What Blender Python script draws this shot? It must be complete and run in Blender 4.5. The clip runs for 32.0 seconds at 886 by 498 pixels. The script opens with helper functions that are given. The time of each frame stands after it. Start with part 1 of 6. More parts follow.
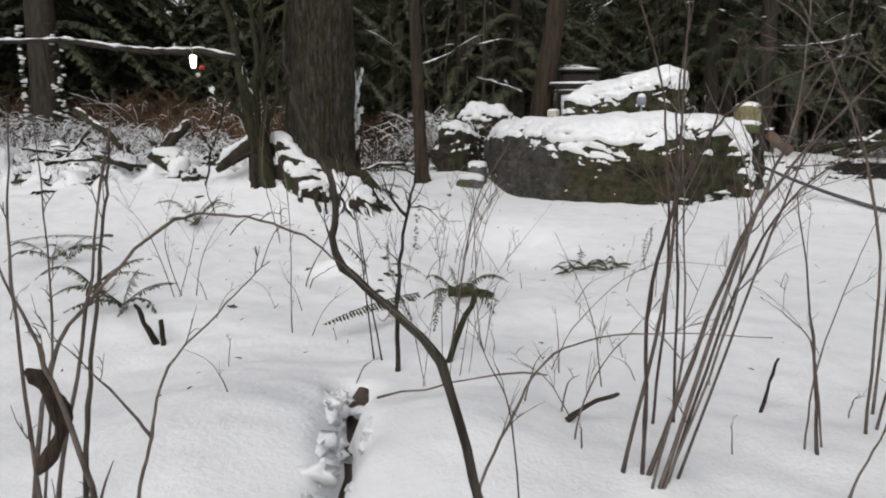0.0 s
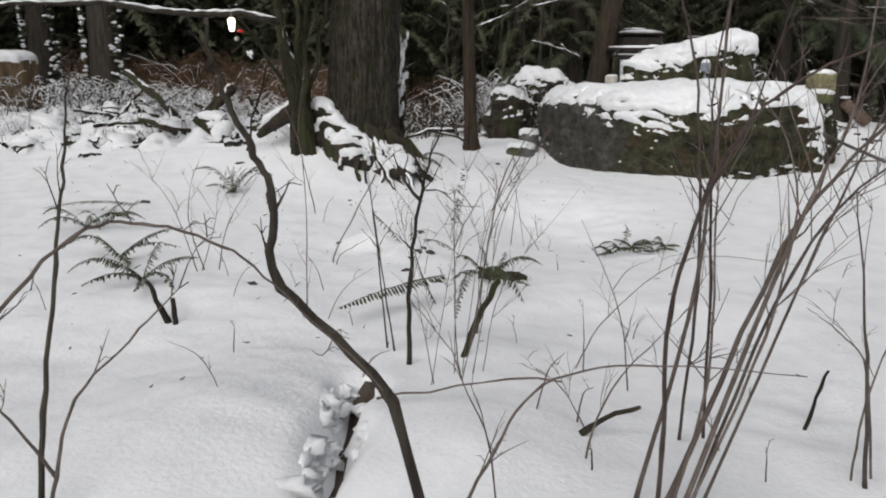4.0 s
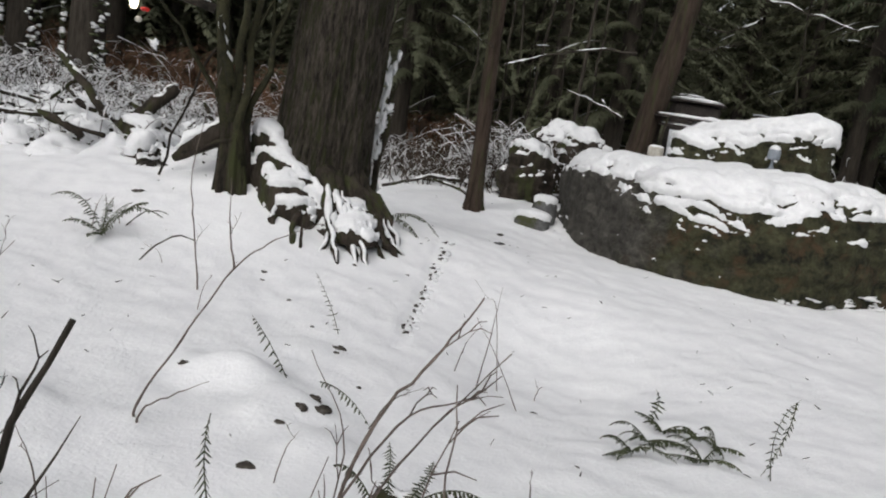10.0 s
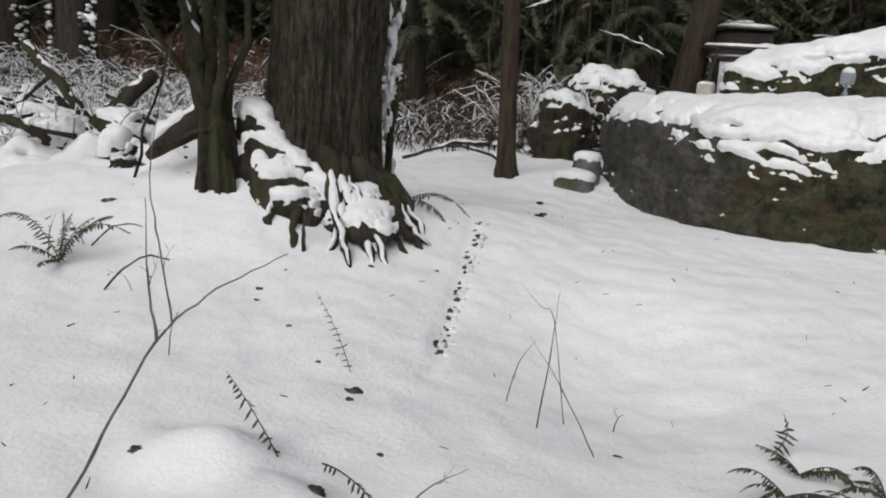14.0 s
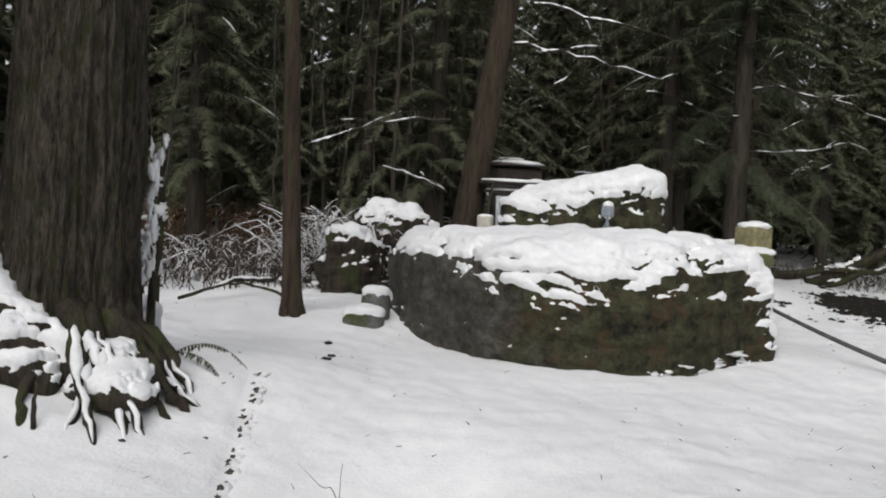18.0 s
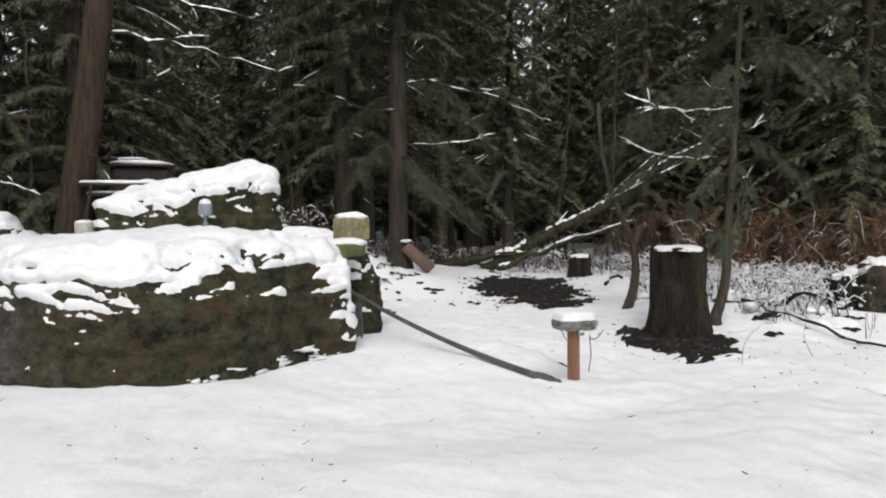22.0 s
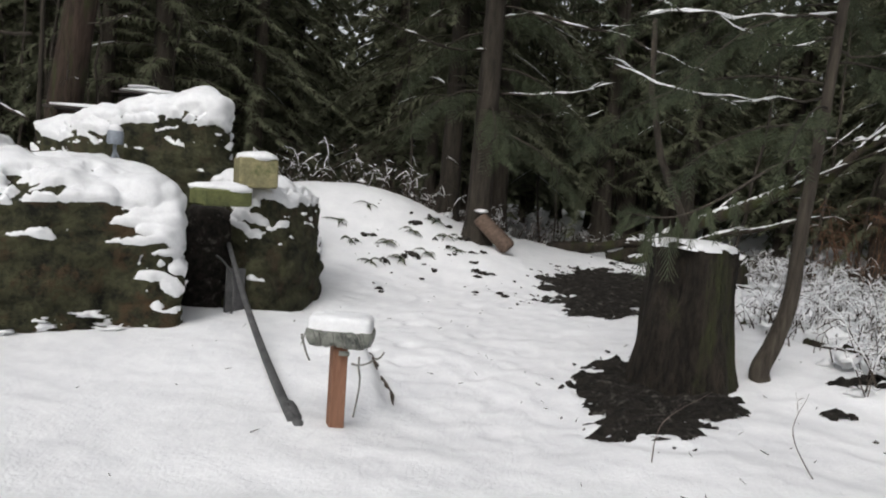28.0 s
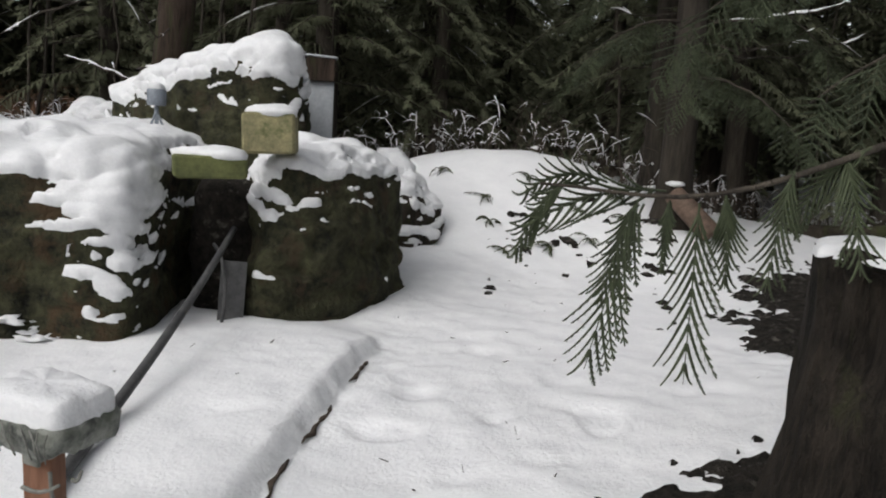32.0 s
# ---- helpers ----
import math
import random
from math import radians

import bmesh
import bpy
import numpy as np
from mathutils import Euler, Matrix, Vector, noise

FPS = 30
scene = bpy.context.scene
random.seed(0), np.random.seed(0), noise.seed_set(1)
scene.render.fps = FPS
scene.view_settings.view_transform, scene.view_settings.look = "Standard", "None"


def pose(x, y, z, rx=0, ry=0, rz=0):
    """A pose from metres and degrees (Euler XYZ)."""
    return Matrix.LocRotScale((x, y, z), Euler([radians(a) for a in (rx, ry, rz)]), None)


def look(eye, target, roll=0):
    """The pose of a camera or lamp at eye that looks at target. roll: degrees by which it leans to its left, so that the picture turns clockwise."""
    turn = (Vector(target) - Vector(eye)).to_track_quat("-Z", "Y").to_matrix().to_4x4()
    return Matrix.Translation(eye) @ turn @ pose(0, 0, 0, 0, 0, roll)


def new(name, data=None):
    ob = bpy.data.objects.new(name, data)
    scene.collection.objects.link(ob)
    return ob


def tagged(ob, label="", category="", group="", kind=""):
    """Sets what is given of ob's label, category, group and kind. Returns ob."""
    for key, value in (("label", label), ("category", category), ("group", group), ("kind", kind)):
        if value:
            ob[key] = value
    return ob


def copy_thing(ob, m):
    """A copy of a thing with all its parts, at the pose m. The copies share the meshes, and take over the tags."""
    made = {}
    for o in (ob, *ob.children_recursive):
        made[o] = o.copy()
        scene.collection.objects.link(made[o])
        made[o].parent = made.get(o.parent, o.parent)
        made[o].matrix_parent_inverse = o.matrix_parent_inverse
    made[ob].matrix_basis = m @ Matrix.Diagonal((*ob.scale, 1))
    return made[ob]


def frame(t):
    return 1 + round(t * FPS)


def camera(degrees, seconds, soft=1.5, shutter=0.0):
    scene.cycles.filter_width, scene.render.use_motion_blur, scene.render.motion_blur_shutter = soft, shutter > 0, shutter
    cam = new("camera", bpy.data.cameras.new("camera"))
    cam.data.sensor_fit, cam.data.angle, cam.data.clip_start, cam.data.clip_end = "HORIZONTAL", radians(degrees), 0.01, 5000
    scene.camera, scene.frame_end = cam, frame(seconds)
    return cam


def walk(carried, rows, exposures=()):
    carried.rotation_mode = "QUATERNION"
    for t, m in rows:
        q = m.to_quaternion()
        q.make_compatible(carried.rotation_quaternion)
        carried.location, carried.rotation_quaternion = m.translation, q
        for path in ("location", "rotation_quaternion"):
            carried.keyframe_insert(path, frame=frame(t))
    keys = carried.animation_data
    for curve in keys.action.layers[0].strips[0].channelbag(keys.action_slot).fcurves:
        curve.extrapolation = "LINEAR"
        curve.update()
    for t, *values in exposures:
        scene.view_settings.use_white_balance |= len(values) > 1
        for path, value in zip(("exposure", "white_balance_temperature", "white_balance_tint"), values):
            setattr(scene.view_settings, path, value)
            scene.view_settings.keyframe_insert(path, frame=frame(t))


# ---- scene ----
cam = camera(61.7, 32.0, soft=2.0)
METRES, EYE, TILT, LEAN, TURN = 18.0, 1.45, -10.0, 0.0, 0.0
ROWS = [
    (0.0, 0.0, 0.0, 0.0, 0.0, 0.0, -0.0),
    (0.5, 0.0003, 0.0086, 0.0061, -0.32, 2.25, -1.04),
    (1.0, 0.0068, 0.0117, 0.0086, 2.81, 3.61, -1.84),
    (1.5, 0.0078, 0.0128, 0.0095, 2.77, 5.0, -1.09),
    (2.0, 0.0076, 0.014, 0.0102, 2.28, 5.5, -1.42),
    (2.5, 0.0079, 0.0157, 0.009, 1.98, -0.81, -0.81),
    (4.5, 0.0127, 0.0189, 0.0071, 4.99, -2.96, -1.48),
    (5.0, 0.0129, 0.0309, 0.0109, -0.99, -1.93, -4.06),
    (5.5, 0.0089, 0.0423, 0.0153, -2.94, -0.26, -3.91),
    (6.0, 0.0129, 0.0572, 0.018, 1.47, 1.65, -4.38),
    (6.5, 0.0224, 0.0702, 0.0219, 4.46, 2.43, -2.49),
    (7.0, 0.0253, 0.0794, 0.0235, 5.86, 3.87, -2.55),
    (7.5, 0.0237, 0.0992, 0.0266, 7.08, 4.87, -8.05),
    (8.0, 0.0217, 0.1163, 0.0291, 11.4, 3.55, -10.98),
    (8.5, 0.0246, 0.1359, 0.035, 13.09, 5.18, -9.08),
    (9.0, 0.0266, 0.1514, 0.0354, 8.94, 1.92, -7.72),
    (9.5, 0.0235, 0.163, 0.0388, 6.68, -0.37, -8.93),
    (10.0, 0.0247, 0.1723, 0.0404, 5.99, -0.45, -10.45),
    (10.5, 0.0272, 0.1841, 0.0421, 6.86, -0.42, -8.87),
    (11.0, 0.0235, 0.1845, 0.0401, 12.41, -2.4, -9.95),
    (11.5, 0.025, 0.1862, 0.0411, 14.97, -3.75, -7.86),
    (12.0, 0.0291, 0.1878, 0.0425, 15.95, -4.16, -8.1),
    (12.5, 0.0321, 0.1926, 0.042, 13.89, -3.56, -7.4),
    (13.0, 0.0281, 0.2104, 0.0441, 10.34, -4.39, -7.19),
    (13.5, 0.0229, 0.2259, 0.049, 9.33, -3.57, -5.15),
    (15.5, 0.0001, 0.27, 0.0532, 5.65, -6.16, -6.85),
    (16.0, -0.0004, 0.2703, 0.0538, 5.23, -6.81, -7.38),
    (16.5, 0.0025, 0.2701, 0.0559, 3.9, -4.25, -7.91),
    (17.0, 0.0055, 0.2686, 0.0583, 1.82, 1.53, -7.66),
    (17.5, 0.011, 0.2673, 0.0598, -2.69, 4.55, -5.11),
    (18.0, 0.0212, 0.2644, 0.0602, -7.01, 6.9, -1.96),
    (18.5, 0.0362, 0.26, 0.0585, -11.47, 6.47, 2.19),
    (19.0, 0.052, 0.2624, 0.0592, -16.08, 6.96, -0.18),
    (19.5, 0.0672, 0.2664, 0.0607, -19.28, 8.09, 4.26),
    (20.0, 0.0868, 0.2654, 0.0612, -18.31, 8.99, 0.92),
    (20.5, 0.1069, 0.2626, 0.0609, -19.57, 9.18, 3.23),
    (21.0, 0.1296, 0.2622, 0.0622, -22.01, 8.73, 3.98),
    (21.5, 0.1509, 0.2585, 0.0599, -23.53, 6.9, 3.87),
    (22.0, 0.1733, 0.2546, 0.0583, -22.59, 6.8, 3.92),
    (22.5, 0.1955, 0.2524, 0.058, -25.08, 5.7, 4.87),
    (23.0, 0.2203, 0.2465, 0.0535, -26.9, 4.64, 3.64),
    (23.5, 0.2422, 0.2455, 0.05, -25.69, 5.17, 6.98),
    (24.0, 0.2664, 0.2514, 0.05, -22.57, 5.44, 4.97),
    (24.5, 0.2938, 0.2626, 0.0477, -14.31, 7.18, 0.81),
    (26.5, 0.3856, 0.3213, 0.0585, -10.41, 6.25, -5.78),
    (27.0, 0.41, 0.3409, 0.0615, -3.68, 6.13, -0.61),
    (27.5, 0.4318, 0.3526, 0.0678, 2.35, 5.91, -1.73),
    (28.0, 0.4527, 0.3654, 0.0713, -0.44, 5.13, -4.97),
    (28.5, 0.4705, 0.3798, 0.0711, 2.32, 4.62, -6.84),
    (29.0, 0.4878, 0.3983, 0.0742, 8.75, 2.81, -3.17),
    (29.5, 0.4993, 0.4191, 0.0791, 8.52, 0.35, -4.24),
    (30.0, 0.5122, 0.4433, 0.0842, 9.79, -0.15, -4.82),
    (30.5, 0.5168, 0.4666, 0.0874, 11.58, 0.68, -5.58),
    (31.0, 0.5231, 0.4904, 0.093, 18.55, 1.69, -8.59),
    (31.5, 0.5333, 0.5094, 0.0977, 20.41, 2.08, -8.01),
    (32.0, 0.5364, 0.532, 0.1013, 21.39, 0.79, -7.36),
]
walk(cam, [(t, pose(0, 0, EYE, TILT, LEAN, TURN) @ pose(METRES * x, METRES * y, METRES * z, 90 + pitch, roll, yaw)) for t, x, y, z, yaw, pitch, roll in ROWS],
     exposures=[(0, 0.13), (2, 0.11), (5, 0.07), (8, 0.08), (13, 0.06), (16, -0.02), (17, 0.0), (18, 0.11), (20, 0.28), (22, 0.38), (24, 0.28), (28, 0.21), (31, 0.16), (32, 0.08)])

# ---- light ----
world = bpy.data.worlds.new("world")
scene.world = world
world.use_nodes = True
wn = world.node_tree
sky = wn.nodes.new("ShaderNodeTexSky")
sky.sky_type, sky.sun_disc = "NISHITA", False
sky.sun_elevation, sky.sun_rotation = radians(40), radians(200)
sky.air_density, sky.dust_density, sky.ozone_density = 1.0, 4.0, 1.0
grey = wn.nodes.new("ShaderNodeHueSaturation")
grey.inputs["Saturation"].default_value = 0.2
wn.links.new(sky.outputs[0], grey.inputs["Color"])
wn.links.new(grey.outputs[0], wn.nodes["Background"].inputs[0])
wn.nodes["Background"].inputs[1].default_value = 0.15
sun = new("sun", bpy.data.lights.new("sun", "SUN"))
sun.data.energy, sun.data.angle, sun.data.color = 0.8, radians(60), (1.0, 0.97, 0.93)
sun.matrix_world = look((-4, -14, 22), (4, 9, 0))

# ---- materials ----


def mat(name, base, dark=None, rough=0.8, scale=8.0, fine=60.0, bump=0.3, metal=0.0, stretch=(1, 1, 1), third=None, third_at=0.6, vary=0.0, depth=0.02, island=0.0, east=None, spec=0.2, thin=0.0):
    """A surface of two or three colours, mixed by coarse and fine noise in object space."""
    m = bpy.data.materials.new(name)
    m.use_nodes = True
    t = m.node_tree
    n, k = t.nodes, t.links
    b = n["Principled BSDF"]
    b.inputs["Roughness"].default_value, b.inputs["Metallic"].default_value, b.inputs["Specular IOR Level"].default_value = rough, metal, spec
    tc, mp = n.new("ShaderNodeTexCoord"), n.new("ShaderNodeMapping")
    mp.inputs["Scale"].default_value = stretch
    k.new(tc.outputs["Object"], mp.inputs[0])
    big, small = n.new("ShaderNodeTexNoise"), n.new("ShaderNodeTexNoise")
    for tex, sc, det in ((big, scale, 5), (small, fine, 4)):
        k.new(mp.outputs[0], tex.inputs["Vector"])
        tex.inputs["Scale"].default_value, tex.inputs["Detail"].default_value, tex.inputs["Roughness"].default_value = sc, det, 0.65
    mix = n.new("ShaderNodeMix")
    mix.data_type = "RGBA"
    mix.inputs["A"].default_value, mix.inputs["B"].default_value = (*(dark or [c * 0.55 for c in base]), 1), (*base, 1)
    ad = n.new("ShaderNodeMath")
    ad.operation = "MULTIPLY_ADD"
    ad.inputs[1].default_value = 0.45
    k.new(small.outputs[0], ad.inputs[0])
    mr = n.new("ShaderNodeMapRange")
    mr.inputs["From Min"].default_value, mr.inputs["From Max"].default_value = 0.55, 0.9
    k.new(big.outputs[0], ad.inputs[2])
    k.new(ad.outputs[0], mr.inputs[0])
    k.new(mr.outputs[0], mix.inputs["Factor"])
    out = mix.outputs["Result"]
    if third:
        tn = n.new("ShaderNodeTexNoise")
        k.new(mp.outputs[0], tn.inputs["Vector"])
        tn.inputs["Scale"].default_value, tn.inputs["Detail"].default_value, tn.inputs["Roughness"].default_value = scale * 0.6, 6, 0.7
        r3 = n.new("ShaderNodeMapRange")
        r3.inputs["From Min"].default_value, r3.inputs["From Max"].default_value = third_at - 0.06, third_at + 0.06
        k.new(tn.outputs[0], r3.inputs[0])
        m3 = n.new("ShaderNodeMix")
        m3.data_type = "RGBA"
        m3.inputs["B"].default_value = (*third, 1)
        k.new(r3.outputs[0], m3.inputs["Factor"])
        k.new(out, m3.inputs["A"])
        out = m3.outputs["Result"]
    if east:
        # the growth thins out westward, past x = east[0]
        sp, nz = n.new("ShaderNodeSeparateXYZ"), n.new("ShaderNodeTexNoise")
        k.new(tc.outputs["Object"], sp.inputs[0])
        nz.inputs["Scale"].default_value, nz.inputs["Detail"].default_value = 2.2, 7
        k.new(tc.outputs["Object"], nz.inputs["Vector"])
        ma = n.new("ShaderNodeMath")
        ma.operation = "MULTIPLY_ADD"
        ma.inputs[1].default_value = 3.2
        k.new(nz.outputs[0], ma.inputs[0])
        k.new(sp.outputs[0], ma.inputs[2])
        re = n.new("ShaderNodeMapRange")
        re.inputs["From Min"].default_value, re.inputs["From Max"].default_value = east[0] + 1.6 - east[1] / 2, east[0] + 1.6 + east[1] / 2
        k.new(ma.outputs[0], re.inputs[0])
        me = n.new("ShaderNodeMix")
        me.data_type = "RGBA"
        mm = n.new("ShaderNodeMix")
        mm.data_type = "RGBA"
        mm.inputs["A"].default_value, mm.inputs["B"].default_value = (*[c * 0.35 for c in east[2]], 1), (*east[2], 1)
        k.new(mr.outputs[0], mm.inputs["Factor"])
        k.new(mm.outputs["Result"], me.inputs["A"])
        k.new(re.outputs[0], me.inputs["Factor"])
        k.new(out, me.inputs["B"])
        out = me.outputs["Result"]
    if vary or island:
        src = n.new("ShaderNodeNewGeometry").outputs["Random Per Island"] if island else n.new("ShaderNodeObjectInfo").outputs["Random"]
        hv = n.new("ShaderNodeHueSaturation")
        rr = n.new("ShaderNodeMapRange")
        rr.inputs["To Min"].default_value, rr.inputs["To Max"].default_value = 1 - (vary or island), 1 + (vary or island)
        k.new(src, rr.inputs[0])
        k.new(rr.outputs[0], hv.inputs["Value"])
        k.new(out, hv.inputs["Color"])
        out = hv.outputs[0]
    k.new(out, b.inputs["Base Color"])
    if bump:
        bp = n.new("ShaderNodeBump")
        bp.inputs["Strength"].default_value, bp.inputs["Distance"].default_value = bump, depth
        k.new(ad.outputs[0], bp.inputs["Height"])
        k.new(bp.outputs[0], b.inputs["Normal"])
    if thin:
        # leaves let part of the light through
        tl, ms = n.new("ShaderNodeBsdfTranslucent"), n.new("ShaderNodeMixShader")
        k.new(out, tl.inputs["Color"])
        ms.inputs[0].default_value = thin
        k.new(b.outputs[0], ms.inputs[1])
        k.new(tl.outputs[0], ms.inputs[2])
        k.new(ms.outputs[0], n["Material Output"].inputs["Surface"])
    return m


SNOW = mat("snow", (0.79, 0.798, 0.81), (0.72, 0.728, 0.745), 0.65, 3.0, 38.0, 0.5, depth=0.035)
SNOW_BIT = mat("snow_clump", (0.77, 0.778, 0.79), (0.66, 0.668, 0.685), 0.65, 9.0, 60.0, 0.5)
ROCK = mat("mossy_rock", (0.060, 0.060, 0.032), (0.008, 0.008, 0.006), 0.95, 5.0, 22.0, 1.0, third=(0.05, 0.036, 0.022), third_at=0.6, depth=0.08)
ROCK_MAIN = mat("mossy_and_bare_rock", (0.060, 0.060, 0.032), (0.008, 0.008, 0.006), 0.95, 5.0, 22.0, 1.0, third=(0.058, 0.038, 0.021), third_at=0.58, depth=0.08, east=(2.2, 1.1, (0.088, 0.083, 0.073)))
ROCK_BARE = mat("bare_rock", (0.15, 0.15, 0.15), (0.05, 0.05, 0.05), 0.9, 4.0, 30.0, 0.8, third=(0.06, 0.065, 0.03), third_at=0.55, depth=0.03)
BARK = mat("bark", (0.125, 0.105, 0.085), (0.014, 0.012, 0.009), 0.95, 11.0, 34.0, 1.0, stretch=(2.4, 2.4, 0.5), third=(0.042, 0.045, 0.02), third_at=0.55, depth=0.15)
BARK_RED = mat("red_bark", (0.06, 0.042, 0.032), (0.018, 0.013, 0.010), 0.95, 8.0, 30.0, 1.0, stretch=(1.8, 1.8, 0.2), third=(0.04, 0.042, 0.02), third_at=0.58, depth=0.04, vary=0.2)
BARK_DARK = mat("dark_bark", (0.062, 0.053, 0.042), (0.024, 0.02, 0.017), 0.95, 8.0, 30.0, 0.9, stretch=(1.6, 1.6, 0.2), depth=0.03, vary=0.3)
BARK_MOSS = mat("mossy_bark", (0.042, 0.041, 0.02), (0.016, 0.015, 0.010), 0.95, 7.0, 40.0, 0.9, depth=0.03)
ROTTEN = mat("rotten_wood", (0.055, 0.044, 0.034), (0.012, 0.010, 0.008), 0.95, 4.0, 26.0, 1.0, stretch=(1.6, 1.6, 0.4), third=(0.04, 0.045, 0.018), third_at=0.56, depth=0.05)
TWIG = mat("twig", (0.155, 0.125, 0.11), (0.068, 0.053, 0.046), 0.85, 10.0, 60.0, 0.3, vary=0.3)
TWIG_BROWN = mat("brown_twig", (0.10, 0.072, 0.064), (0.045, 0.033, 0.03), 0.8, 10.0, 60.0, 0.3, vary=0.2)
TWIG_FAR = mat("brush_twig", (0.07, 0.055, 0.043), (0.03, 0.024, 0.02), 0.9, 6.0, 40.0, 0.2, island=0.4)
BRACKEN = mat("bracken", (0.15, 0.085, 0.052), (0.07, 0.042, 0.028), 0.95, 3.0, 40.0, 0.2, island=0.5)
LEAF = mat("conifer_leaf", (0.138, 0.146, 0.092), (0.105, 0.112, 0.072), 0.75, 0.8, 20.0, 0.0, island=0.12, spec=0.2, thin=0.4)
CEDAR = mat("cedar_leaf", (0.075, 0.092, 0.05), (0.042, 0.052, 0.03), 0.6, 2.0, 30.0, 0.0, island=0.3, spec=0.3, thin=0.3)
FERN = mat("fern_leaf", (0.06, 0.068, 0.032), (0.022, 0.026, 0.015), 0.7, 10.0, 60.0, 0.0, island=0.3)
STUMPWOOD = mat("stump_wood", (0.032, 0.026, 0.02), (0.007, 0.006, 0.005), 0.95, 4.0, 16.0, 1.0, stretch=(1.6, 1.6, 0.4), third=(0.034, 0.037, 0.017), third_at=0.58, depth=0.1)
# also colours the filler rock that stands in for shade in the gap
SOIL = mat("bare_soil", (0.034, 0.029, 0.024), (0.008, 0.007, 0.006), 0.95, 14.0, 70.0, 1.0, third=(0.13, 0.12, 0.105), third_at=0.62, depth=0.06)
LEAF_HOLLOW = mat("dead_leaf", (0.075, 0.066, 0.055), (0.03, 0.026, 0.022), 0.9, 14.0, 60.0, 0.8, third=(0.13, 0.125, 0.12), third_at=0.62)
OLDWOOD = mat("old_stump_wood", (0.17, 0.12, 0.07), (0.05, 0.036, 0.024), 0.95, 3.0, 14.0, 1.0, stretch=(2, 2, 0.4), depth=0.05)
POSTWOOD = mat("post_wood", (0.25, 0.13, 0.085), (0.16, 0.08, 0.05), 0.8, 6.0, 40.0, 0.3, stretch=(3, 3, 0.3))
CUTWOOD = mat("cut_wood", (0.15, 0.105, 0.08), (0.07, 0.05, 0.04), 0.85, 6.0, 40.0, 0.4, stretch=(3, 0.5, 3))
PLANKWOOD = mat("plank_wood", (0.09, 0.07, 0.055), (0.035, 0.028, 0.022), 0.9, 6.0, 40.0, 0.6, stretch=(3, 0.4, 3))
WRAP = mat("plastic_wrap", (0.26, 0.265, 0.24), (0.10, 0.11, 0.09), 0.35, 9.0, 30.0, 0.6, third=(0.05, 0.055, 0.05), third_at=0.57)
BLOCK = mat("weathered_block", (0.30, 0.27, 0.15), (0.15, 0.14, 0.08), 0.9, 7.0, 50.0, 0.6, third=(0.10, 0.11, 0.05), third_at=0.6)
LINTEL = mat("mossy_block", (0.15, 0.16, 0.065), (0.08, 0.09, 0.04), 0.9, 8.0, 50.0, 0.6)
PIPE = mat("grey_pipe", (0.10, 0.10, 0.10), (0.05, 0.05, 0.052), 0.55, 8.0, 50.0, 0.2)
LAMP = mat("grey_plastic", (0.26, 0.29, 0.33), (0.18, 0.20, 0.23), 0.45, 5.0, 40.0, 0.1)
TIN = mat("pale_tin", (0.55, 0.53, 0.47), (0.33, 0.31, 0.27), 0.5, 6.0, 40.0, 0.2)
PANEL = mat("pale_panel", (0.45, 0.47, 0.49), (0.30, 0.32, 0.34), 0.5, 3.0, 30.0, 0.2)
BOX = mat("dark_board", (0.06, 0.05, 0.045), (0.025, 0.021, 0.02), 0.85, 5.0, 40.0, 0.4)
RED = mat("red_plastic", (0.55, 0.03, 0.02), (0.35, 0.02, 0.02), 0.35, 5.0, 40.0, 0.1)
WIRE = mat("grey_cord", (0.22, 0.22, 0.20), (0.10, 0.10, 0.09), 0.7, 20.0, 60.0, 0.1)
GLOW = bpy.data.materials.new("lit_bulb")
GLOW.use_nodes = True
gb = GLOW.node_tree.nodes["Principled BSDF"]
gb.inputs["Emission Color"].default_value, gb.inputs["Emission Strength"].default_value = (1.0, 0.86, 0.62, 1), 4.0

# ---- helpers of this place ----


